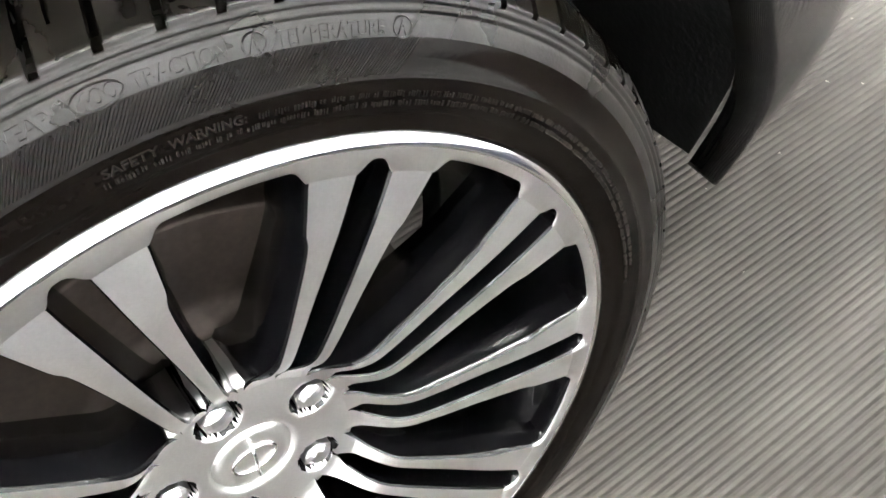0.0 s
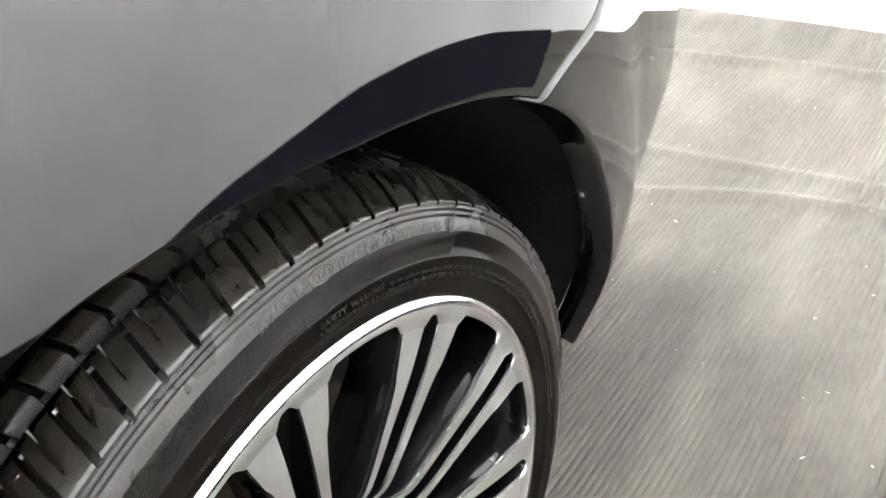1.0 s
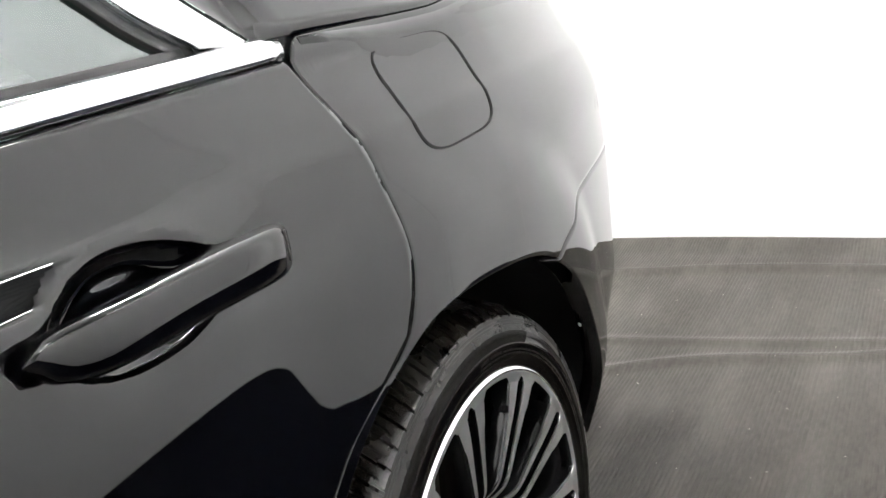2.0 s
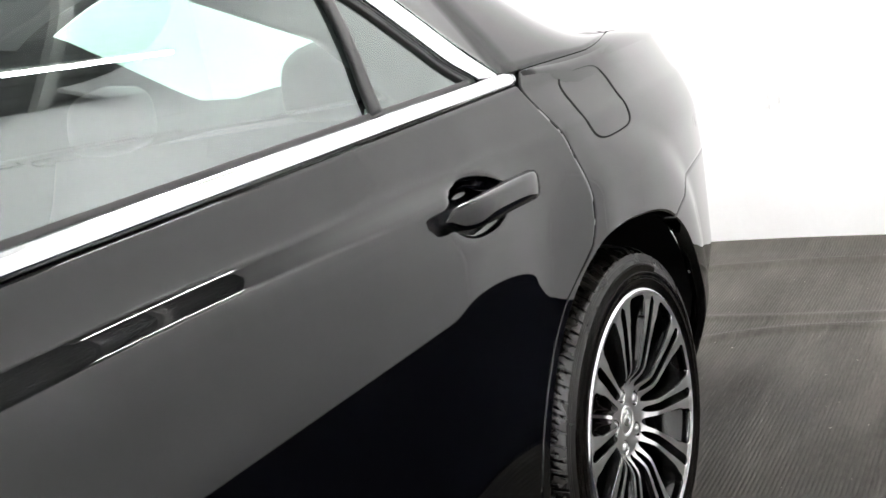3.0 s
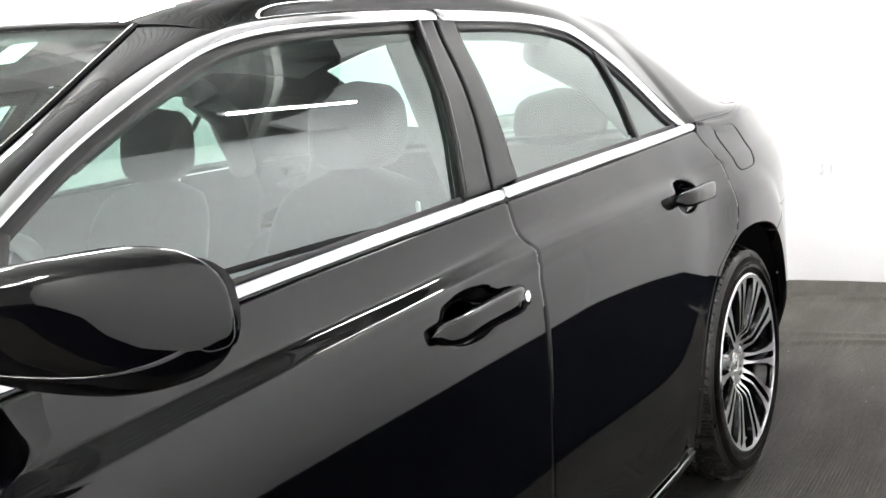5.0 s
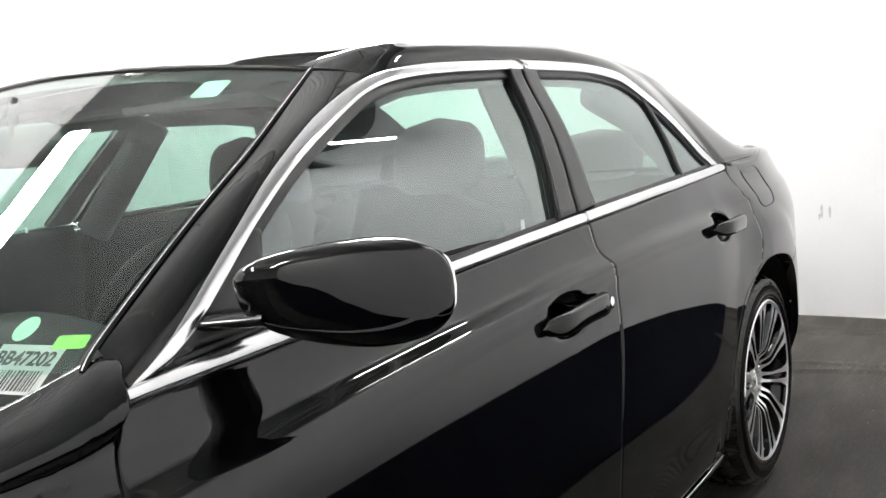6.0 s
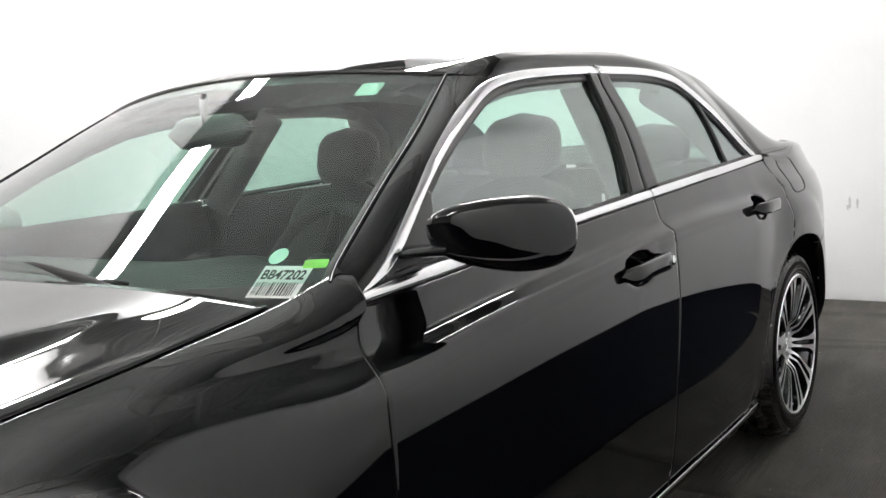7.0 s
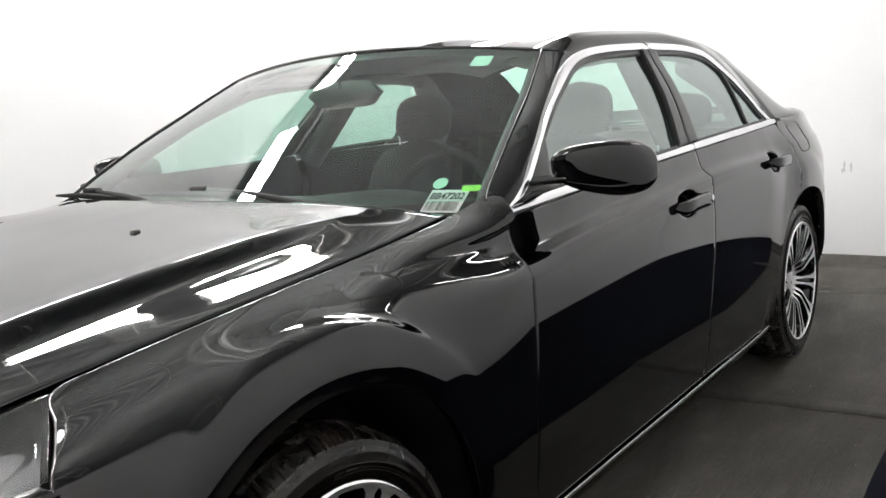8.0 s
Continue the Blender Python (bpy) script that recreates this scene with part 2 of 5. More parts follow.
def plain_box(name, lo, hi, mat, label, kind="structure", bevel=0.004):
    return tagged(part(name, box(bmesh.new(), lo, hi, bevel), mat, None, smooth=False), label, kind=kind)


def prism(name, ends, smooth, label):
    """A solid between two like outlines; the first faces of its mantle are shaded smooth."""
    m = len(ends[0])
    v = ends[0] + ends[1] + ends[0] + ends[1]
    f = [(k, (k + 1) % m, m + (k + 1) % m, m + k) for k in range(m)] + [tuple(range(3 * m - 1, 2 * m - 1, -1)), tuple(range(3 * m, 4 * m))]
    ob = mesh_ob(name, v, f, WHITE_WALL)
    ob.data.polygons.foreach_set("use_smooth", [k < smooth for k in range(len(f))])
    return tagged(ob, label, kind="structure")


def booth():
    plain_box("wall_rear", (WALL_X, WALL_NEAR + 0.70, -0.02), (WALL_X + 0.06, WALL_FAR + 0.06, 4.75), WHITE_WALL, "smooth white booth wall with faint scuffs, standing on black matting")
    plain_box("wall_far", (WALL_FRONT, WALL_FAR, -0.02), (WALL_X - 0.002, WALL_FAR + 0.06, 3.68), WHITE_WALL, "smooth white booth wall beside the car")
    # near wall, its head coved in over the walkway, and a rounded corner to the rear wall
    # cove is added, unseen, so the wall's head darkens softly in reflections
    cove = [(WALL_NEAR, z) for z in (-0.02, -0.015, 1.5, 3.30, 3.50)]
    cove += [(WALL_NEAR + 0.36 * (1 - math.cos(math.radians(q))), 3.50 + 0.36 * math.sin(math.radians(q))) for q in range(6, 67, 6)]
    cove += [(y - 0.05, z + 0.02) for y, z in reversed(cove)]
    prism("wall_near", [[(x, y, z) for y, z in cove] for x in (WALL_FRONT, WALL_X - 0.70)], 14, "smooth white booth wall along the walkway, an added cove shading its head")
    cx, cy = WALL_X - 0.70, WALL_NEAR + 0.70
    bend = [(cx - 0.004, WALL_NEAR), (cx - 0.002, WALL_NEAR)] + [(cx + 0.697 * math.sin(math.radians(q)), cy - 0.697 * math.cos(math.radians(q))) for q in range(0, 91, 5)]
    bend += [(WALL_X - 0.003, cy + 0.002), (WALL_X - 0.003, cy + 0.004), (WALL_X + 0.02, cy), (WALL_X + 0.02, WALL_NEAR - 0.05), (cx, WALL_NEAR - 0.05)]
    prism("wall_corner", [[(x, y, z) for x, y in bend] for z in (-0.015, 4.75)], 22, "smooth white rounded corner of the booth")
    lo, hi = -10.5, 4.6
    plain_box("hall_wall_left", (lo, -5.6, -0.1), (hi, -5.5, ROOF_H), HALL_WALL, "grey outer wall of the hall")
    plain_box("hall_wall_right", (lo, 5.5, -0.1), (hi, 5.6, ROOF_H), HALL_WALL, "grey outer wall of the hall")
    plain_box("hall_wall_end", (hi + 0.002, -5.6, -0.1), (hi + 0.1, 5.6, ROOF_H), HALL_WALL, "grey end wall of the hall")
    plain_box("hall_wall_front", (lo - 0.1, -5.6, -0.1), (lo - 0.002, 5.6, ROOF_H), HALL_WALL, "grey end wall of the hall")
    scuffs = []
    for y, z, h in ((-0.655, 0.625, 0.075), (-0.612, 0.630, 0.085), (-0.60, 0.60, 0.04)):
        k = len(scuffs) * 6
        scuffs.append([(WALL_X - 0.0015, y + dy, z + dz * h) for dy, dz in ((0, -0.5), (0.008, -0.3), (0.010, 0.2), (0.002, 0.5), (-0.005, 0.25), (-0.004, -0.2))])
    tagged(mesh_ob("wall_scuff", [p for q in scuffs for p in q], [tuple(range(6 * k, 6 * k + 6)) for k in range(3)], SCUFF), "grey scuff marks on the white wall", kind="structure")
    # corrugated steel deck
    v, f = [], []
    prof = [(0, 0), (0.04, 0), (0.06, -0.014), (0.12, -0.014), (0.14, 0)]
    ys = []
    y = -5.6
    while y < 5.6:
        for a, b in prof[:4]:
            ys.append((y + a, b))
        y += 0.18
    for a, b in ys:
        v += [(lo, a, ROOF_H + 0.05 + b), (hi, a, ROOF_H + 0.05 + b)]
    for k in range(len(ys) - 1):
        f.append((2 * k, 2 * k + 2, 2 * k + 3, 2 * k + 1))
    tagged(mesh_ob("ceiling", v, f, DECK, smooth=False), "grey corrugated steel roof deck above the booth", kind="structure")
    # steel trusses across the hall
    truss = new("roof_truss")
    tagged(truss, "grey-painted open steel roof truss with diagonal bracing", "roof truss", "trusses under the hall roof", "structure")
    z0, z1 = 4.45, 5.30
    part("bottom_chord", box(bmesh.new(), (-0.045, -5.5, z0 - 0.04), (0.045, 5.5, z0 + 0.04), 0.006), STEEL, truss, smooth=False)
    part("top_chord", box(bmesh.new(), (-0.045, -5.5, z1 - 0.04), (0.045, 5.5, z1 + 0.04), 0.006), STEEL, truss, smooth=False)
    n = 10
    for k in range(n):
        a, b = -5.4 + 10.8 * k / n, -5.4 + 10.8 * (k + 1) / n
        pts = [(0, a, z0), (0, b, z1)] if k % 2 == 0 else [(0, a, z1), (0, b, z0)]
        w, q = tube(pts, 0.03, 6)
        mesh_ob("brace", w, q, STEEL, truss)
    truss.location = (-8.6, 0, 0)
    for x in (-6.6, -4.6, -2.6, -0.6, 1.4, 3.4):
        copy_thing(truss, pose(x, 0, 0))


def floor():
    # one ribbed rubber sheet, ribs along the car, with a few soft folds
    ribs_lo, ribs_hi, pitch = -2.44, 2.74, 0.011
    ys, hs = [], []
    n = int((ribs_hi - ribs_lo) / pitch)
    for k in range(n):
        y = ribs_lo + k * pitch
        for a, h in ((0.0, 0.0), (0.30, 0.0012), (0.62, 0.0012), (0.92, 0.0)):
            ys.append(y + a * pitch)
            hs.append(h)
    xs = [-8.15, -6, -4.5, -3.5, -2.6, -1.9, -1.3] + [-0.9 + 0.04 * k for k in range(50)] + [1.1 + 0.012 * k for k in range(110)]
    xs = [x for x in xs if x < WALL_X - 0.02] + [WALL_X - 0.012]

    def fold(x, y):
        a = 2.10 - 0.07 * (y + 0.7) + 0.02 * math.sin(y * 5)
        b = 1.36 - 0.32 * (y + 0.8) + 0.03 * math.sin(y * 7 + 1)
        c = 1.52 - 0.10 * (y + 0.8)
        h = 0.016 * math.exp(-((x - a) / 0.032) ** 2)
        h += 0.012 * math.exp(-((x - b) / 0.028) ** 2) * ss(-0.15, -0.5, y) * ss(-2.2, -1.0, y)
        h += 0.008 * math.exp(-((x - c) / 0.026) ** 2) * ss(-0.2, -0.5, y)
        h += 0.02 * ss(2.25, 2.42, x) + 0.006 * math.sin(x * 2.3 + y * 1.7) * math.sin(y * 2.9 + 0.6) * ss(0.75, 1.4, x)
        return h * ss(0.5, 0.9, x) * ss(-1.74, -1.45, y)
    v, f = [], []
    for x in xs:
        for y, h in zip(ys, hs):
            v.append((x, y, h - 0.0016 + fold(x, y)))
    m = len(ys)
    for i in range(len(xs) - 1):
        for j in range(m - 1):
            f.append((i * m + j, (i + 1) * m + j, (i + 1) * m + j + 1, i * m + j + 1))
    tagged(mesh_ob("floor", v, f, RUBBER, smooth=False), "worn black ribbed rubber matting with soft folds and pale scuffs", kind="structure")
    plain_box("ground", (-10.6, -5.7, -0.12), (4.7, 5.7, -0.022), CONCRETE, "dark concrete slab under the matting")
    # pale flakes and grit trodden into the matting
    rng = random.Random(11)
    v, f = [], []
    for _ in range(150):
        x, y = rng.uniform(-1.2, 2.2), rng.uniform(-1.42, -0.25)
        if abs(x) < 0.34 and y > -1.0:
            continue
        z = 0.0012 + fold(x, y)
        a, n = rng.uniform(0, 6.28), rng.choice((3, 4, 4, 5))
        w, l = rng.uniform(0.0008, 0.0026), rng.uniform(0.0015, 0.008 if rng.random() < 0.2 else 0.004)
        k = len(v)
        for j in range(n):
            t = 2 * math.pi * j / n
            p, q = l * math.cos(t), w * math.sin(t)
            v.append((x + p * math.cos(a) - q * math.sin(a), y + p * math.sin(a) + q * math.cos(a), z + rng.uniform(0, 0.0012)))
        f.append(tuple(range(k, k + n)))
    tagged(mesh_ob("floor_grit", v, f, GRIT, smooth=False), "scattered pale flakes and grit on the matting", "grit", kind="stuff")
    # overlapping edge of the next sheet
    v, f = [], []
    for k in range(60):
        y = -2.4 + k * 0.04
        x = -0.66 + 0.02 * math.sin(y * 3.1) - 0.02 * (y + 1)
        v += [(x - 0.002, y, -0.004), (x, y, 0.0035), (x + 0.05, y, 0.0042), (x + 0.16, y, -0.003)]
    for k in range(59):
        for j in range(3):
            f.append((k * 4 + j, k * 4 + j + 1, k * 4 + j + 5, k * 4 + j + 4))
    tagged(mesh_ob("mat_seam", v, f, RUBBER), "lifted edge where two black rubber mats overlap", kind="structure")
    # flat black strip painted as the shade in the gap along that edge
    v, f = [], []
    for k in range(60):
        y = -2.4 + k * 0.04
        x = -0.664 + 0.02 * math.sin(y * 3.1) - 0.02 * (y + 1) + 0.003 * math.sin(y * 23)
        v += [(x - 0.004 - 0.002 * math.sin(y * 9), y, 0.0014), (x + 0.003, y, 0.0014)]
    tagged(mesh_ob("mat_gap_shade", v, [(2 * k, 2 * k + 1, 2 * k + 3, 2 * k + 2) for k in range(59)], GAP_BLACK), "flat dark strip painting the shade in the gap between two rubber mats", kind="structure")
    # navy mat along the near wall, its edge a little uneven
    v, f = [], []
    line = pchip([(-8.1, -1.40), (-2.0, -1.46), (-0.9, -1.44), (-0.4, -1.44), (0.1, -1.42), (0.5, -1.40), (0.8, -1.41), (1.3, -1.45), (2.4, -1.60)])
    for k in range(90):
        x = lerp(-8.1, 2.39, k / 89)
        y = line(x) + 0.006 * math.sin(x * 4.0)
        h = 0.024 * ss(2.0, 2.4, x)
        v += [(x, y + 0.002, -0.002), (x, y, 0.0045 + h), (x, -2.446, 0.0045 + h)]
    for k in range(89):
        for j in range(2):
            f.append((k * 3 + j, k * 3 + j + 1, k * 3 + j + 4, k * 3 + j + 3))
    tagged(mesh_ob("mat_border", v, f, DARK_MAT, smooth=False), "flat navy-black mat laid along the wall beside the ribbed matting", kind="structure")


def strip_light(x, y, z, length, twin=True):
    """A hanging strip light along the hall, with one thin or two wide luminous strips."""
    fix = new("strip_light")
    tagged(fix, "white fluorescent strip light hanging from the hall roof", "strip light", "strip lights over the booth")
    hw = 0.055 if twin else 0.030
    part("housing", box(bmesh.new(), (-length / 2, -hw, 0.012), (length / 2, hw, 0.075), 0.01), FIXTURE, fix, smooth=False)
    for yy, w in (((-0.075, 0.052), (0.075, 0.052)) if twin else ((0.0, 0.022),)):
        part("light_tube", box(bmesh.new(), (-length / 2 + 0.02, yy - w, -0.018), (length / 2 - 0.02, yy + w, 0.012), 0.01, 3), TUBE, fix)
    for e in (-1, 1):
        w, q = tube([(e * length * 0.4, 0, 0.07), (e * length * 0.4, 0, ROOF_H + 0.02 - z)], 0.006, 6)
        mesh_ob("hanger", w, q, STEEL, fix)
    fix.location = (x, y, z)
    return fix


# ---- shape of the car's side ----
AXLE_F, AXLE_R, AXLE_Z = -3.05, 0.0, 0.356
crease = pchip([(-3.6, 0.80), (-3.0, 0.855), (-2.41, 0.893), (-2.05, 0.922), (-1.65, 0.944), (-1.24, 0.963), (-1.0, 0.967), (-0.74, 0.964), (-0.3, 0.958), (1.2, 0.94)])
belt_lo = pchip([(-2.354, 0.990), (-2.1, 1.004), (-1.75, 1.026), (-1.24, 1.046), (-0.65, 1.060), (-0.17, 1.069)])
belt_hi = pchip([(-2.354, 1.008), (-2.2, 1.024), (-1.75, 1.046), (-1.26, 1.068), (-0.65, 1.084), (-0.2, 1.092)])
lower = pchip([(0.15, 0.85), (0.19, 0.885), (0.23, 0.912), (0.27, 0.930), (0.33, 0.946), (0.45, 0.962), (0.6, 0.972), (0.75, 0.976), (0.85, 0.975), (0.93, 0.9705), (1.0, 0.966)])
shelf = pchip([(-0.03, 0.9675), (-0.014, 0.9664), (-0.006, 0.9643), (0.0, 0.9600), (0.006, 0.9527), (0.012, 0.9453), (0.018, 0.9386), (0.024, 0.9335), (0.032, 0.9290), (0.05, 0.9222), (0.085, 0.9094), (0.13, 0.893), (0.22, 0.85)])
shelf_front = pchip([(-0.03, 0.9675), (-0.014, 0.9664), (-0.006, 0.9643), (0.0, 0.9600), (0.006, 0.9533), (0.012, 0.9468), (0.018, 0.9410), (0.024, 0.9368), (0.032, 0.9330), (0.05, 0.9265), (0.085, 0.9140), (0.13, 0.897), (0.22, 0.852)])
glass_w = pchip([(0.95, 0.955), (1.0, 0.931), (1.065, 0.900), (1.15, 0.858), (1.25, 0.797), (1.35, 0.722), (1.40, 0.687), (1.46, 0.602)])
rear_w = pchip([(0.15, 0.85), (0.23, 0.912), (0.33, 0.946), (0.5, 0.965), (0.7, 0.963), (0.8, 0.959), (0.87, 0.955), (0.93, 0.950), (0.955, 0.946), (0.972, 0.937), (1.0, 0.924), (1.04, 0.907), (1.07, 0.893), (1.10, 0.878), (1.2, 0.83)])
quarter_w = pchip([(0.15, 0.85), (0.23, 0.912), (0.33, 0.946), (0.5, 0.965), (0.7, 0.962), (0.80, 0.955), (0.87, 0.942), (0.93, 0.922), (1.0, 0.900), (1.06, 0.884), (1.12, 0.866), (1.2, 0.83)])
CUPS = ((-0.487, 0.934), (-1.468, 0.901))


brow_e = pchip([(0.40, 0.017), (0.45, 0.0195), (0.49, 0.0215), (0.522, 0.0226), (0.530, 0.0218), (0.537, 0.0182), (0.544, 0.0132), (0.552, 0.0088), (0.565, 0.0050), (0.60, 0.0014), (0.64, 0.0)])


ring_e = pchip([(0.40, 0.0236), (0.44, 0.0222), (0.48, 0.0202), (0.51, 0.0176), (0.535, 0.0138), (0.56, 0.0085), (0.58, 0.0045), (0.60, 0.0018), (0.63, 0.0)])


def arch_flare(x, z):
    """How far the wheel arches stand proud."""
    r = min(math.hypot(x - AXLE_F, z - AXLE_Z), math.hypot(x - AXLE_R, z - AXLE_Z))
    side = ss(-0.44, -0.10, x)
    if x < -1.5:
        brow = brow_e(r) * ss(-2.56, -2.98, x) * lerp(0.5, 1.0, ss(-3.50, -3.25, x))
        return brow * ss(0.25, 0.45, z) - 0.014 * ss(0.475, 0.425, r) * ss(0.3, 0.5, z)
    return ring_e(r) * side * ss(0.25, 0.45, z)


# how the side draws in towards both ends, low down and at the shoulder
plan_low = pchip([(-4.0, 1.9), (-3.2, 1.9), (-2.9, 1.80), (-2.7, 1.60), (-2.5, 1.27), (-2.3, 0.915), (-1.9, 0.37), (-1.5, 0.068), (-1.2, 0.0), (-0.7, 0.19), (-0.35, 0.546), (0.0, 1.09), (0.25, 1.5), (0.5, 1.8), (0.8, 1.9), (1.2, 1.9)])
plan_top = pchip([(-4.0, 1.9), (-3.2, 1.9), (-2.9, 1.80), (-2.7, 1.60), (-2.5, 1.27), (-2.3, 0.915), (-1.9, 0.37), (-1.5, 0.068), (-1.2, 0.0), (-0.7, 0.19), (-0.5, 0.37), (-0.35, 0.52), (-0.2, 0.65), (-0.1, 0.71), (0.0, 0.745), (0.15, 0.76), (1.2, 0.76)])


def half_width(x, z, flare=True):
    """Half the car's width at a place along it and a height."""
    zc = crease(x)
    a = lower(z) if z < zc - 0.03 else (lerp(shelf(z - zc), shelf_front(z - zc), ss(-1.7, -2.3, x)) if z < zc + 0.2 else glass_w(z))
    over = ss(0.0, 0.07, z - belt_lo(x))
    a = lerp(a, glass_w(z), over)
    b = rear_w(z - 0.018 * ss(0.95, 0.2, x) * ss(0.8, 0.9, z)) if x > -1.2 else quarter_w(z)
    w = max(ss(-0.62, -0.22, x), ss(-2.43, -2.85, x))
    w *= 1 - over * ss(-0.1, -0.3, x)
    y = lerp(a, b, w)
    y -= 0.006 * plan_low(x) + 0.032 * ss(0.85, 1.0, z) * plan_top(x)
    if x > -0.15:
        y -= 0.112 * (x + 0.15) ** 2
    if x > 0.3:
        y -= 0.35 * (x - 0.3) ** 2 * ss(0.50, 0.25, z)
    if x > 0.8:
        y -= lerp(0.35, 1.0, ss(0.9, 0.6, z)) * (x - 0.8) ** 2
    if x < -3.3:
        y -= 0.42 * (x + 3.3) ** 2
    if x > -0.4:
        y += 0.014 * ss(-0.38, -0.08, x) * ss(0.40, 0.92, z) * (1 - ss(0.98, 1.06, z) * ss(0.30, -0.05, x))
    y -= 0.008 * ss(0.86, 0.48, z) * ss(-2.7, -1.7, x)
    if flare:
        y += arch_flare(x, z)
    if -1.2 < x < -0.5 and z < 0.5:
        y += 0.009 * ss(0.42, 0.335, z) * ss(0.23, 0.31, z) * ss(-1.15, -0.75, x) * ss(-0.52, -0.62, x)
    for cx, cz in CUPS:
        dx, dz = (x - cx) / 0.082, (z - cz) / 0.038
        q = dx * dx + dz * dz
        if q < 1.6:
            y -= 0.030 * ss(1.16, 0.30, q)
    return y


hood_z = pchip([(-3.95, 0.72), (-3.75, 0.80), (-3.5, 0.871), (-3.3, 0.906), (-3.0, 0.944), (-2.7, 0.978), (-2.58, 0.994), (-2.50, 1.006), (-2.44, 1.018), (-2.40, 1.030), (-2.36, 1.043), (-2.30, 1.052)])
hood_y = pchip([(-3.95, 0.52), (-3.75, 0.61), (-3.5, 0.70), (-3.3, 0.739), (-3.0, 0.766), (-2.7, 0.778), (-2.60, 0.782), (-2.51, 0.788), (-2.43, 0.802), (-2.36, 0.821), (-2.30, 0.838)])


K9, G9 = (0.0, 0.15, 0.32, 0.42, 0.52, 0.62, 0.74, 0.87, 1.0), (0, 0.28, 0.435, 0.52, 0.61, 0.70, 0.81, 0.92, 1)
rear_g = pchip(list(zip(K9, G9)))
rear_f = pchip([(k, (half_width(-2.42, 0.80 + 0.213 * g, False) - 0.808) / (half_width(-2.42, 0.80, False) - 0.808)) for k, g in zip(K9[:6], G9[:6])] + [(0.74, 0.565), (0.87, 0.38), (0.95, 0.18), (1.0, 0.0)])
LEAN_LOW, LEAN_TOP = math.radians(9), math.radians(64)


def fender_point(x, v, s):
    """A point of the front fender: v is the height up to 0.80, then rolls over to the hood's edge at 1.05."""
    if v <= 0.80:
        return Vector((x, s * half_width(x, v), v))
    k = min((v - 0.80) / 0.25, 1.0)
    zt, yt, y0 = hood_z(x) - 0.004, hood_y(x) + 0.003, half_width(x, 0.80, False)
    # the rolled section ahead of the door's crease
    h, w = zt - 0.80, y0 - yt
    a, b = 0.86 * h, 0.42 * w
    y1, z1 = y0 - a * math.sin(LEAN_LOW), 0.80 + a * math.cos(LEAN_LOW)
    y2, z2 = yt + b * math.sin(LEAN_TOP), zt - b * math.cos(LEAN_TOP)
    c = (1 - k) ** 3, 3 * k * (1 - k) ** 2, 3 * k * k * (1 - k), k ** 3
    yb, zb = c[0] * y0 + c[1] * y1 + c[2] * y2 + c[3] * yt, c[0] * 0.80 + c[1] * z1 + c[2] * z2 + c[3] * zt
    t = ss(-2.40, -2.80, x)
    y = lerp(yt + w * rear_f(k), yb, t)
    z = lerp(0.80 + h * rear_g(k), zb, t)
    e = arch_flare(x, z)
    return Vector((x, s * (y + e), z + 0.7 * e * ss(0.80, 0.88, z)))


def quarter_point(x, v, s):
    """A point of the rear quarter: v is the height up to 1.06, then rolls over to the deck at 1.13."""
    if v <= 1.06:
        return Vector((x, s * half_width(x, v), v))
    th = (v - 1.06) / 0.07 * math.radians(lerp(34, 90, ss(0.12, 0.50, x)))
    y = half_width(x, 1.06)
    return Vector((x, s * (y - 0.05 * (1 - math.cos(th))), 1.06 + 0.052 * math.sin(th) - 0.024 * ss(0.25, 0.95, x) * math.sin(th)))


# edges of the panels, as a place along the car for each height
B_SEAM = pchip([(0.2, -1.262), (0.6, -1.255), (0.82, -1.250), (0.90, -1.253), (0.955, -1.242), (0.99, -1.248), (1.05, -1.238), (1.08, -1.236)])
A_SEAM = pchip([(0.2, -2.40), (0.55, -2.407), (0.80, -2.411), (0.88, -2.410), (0.94, -2.391), (0.985, -2.363), (1.02, -2.342)])


rear_line = pchip([(0.70, -0.235), (0.78, -0.200), (0.84, -0.174), (0.90, -0.160), (0.95, -0.156), (1.0, -0.160), (1.06, -0.171), (1.1, -0.178)])


def rear_edge(z):
    """Rear edge of the rear door: round the wheel arch, then almost straight up."""
    if z <= 0.352:
        return -0.483
    arc = -math.sqrt(max(0.483 ** 2 - (z - 0.352) ** 2, 0))
    return lerp(arc, rear_line(z), ss(0.72, 0.82, z))


GAP = 0.0022
# the rear arch's lip: its radius by the angle from the top, wider towards the door
REAR_LIP = pchip([(-102, 0.460), (-80, 0.474), (-60, 0.482), (-40, 0.485), (-24, 0.479), (-15, 0.462), (-7, 0.445), (0, 0.434), (12, 0.425), (30, 0.420), (104, 0.420)])


def door_rows(x0, x1, s, n=150):
    """Rows of points over a door between two edges that are functions of the height."""
    ws = []
    for k in range(17):
        ws.append((0, k / 17))
    for k in range(19):
        ws.append((1, k / 19))
    for k in range(10):
        ws.append((2, k / 9))
    rows = []
    for seg, w in ws:
        row = []
        for k in range(n):
            u = k / (n - 1)
            x = -1.3
            for _ in range(3):
                zc = crease(x)
                z = (lerp(0.268, zc - 0.10, w), lerp(zc - 0.10, zc + 0.03, w), lerp(zc + 0.03, belt_lo(x) - 0.002, w))[seg]
                x = lerp(x0(z) + GAP, x1(z) - GAP, u)
            row.append((x, s * half_width(x, z), z))
        rows.append(row)
    return rows


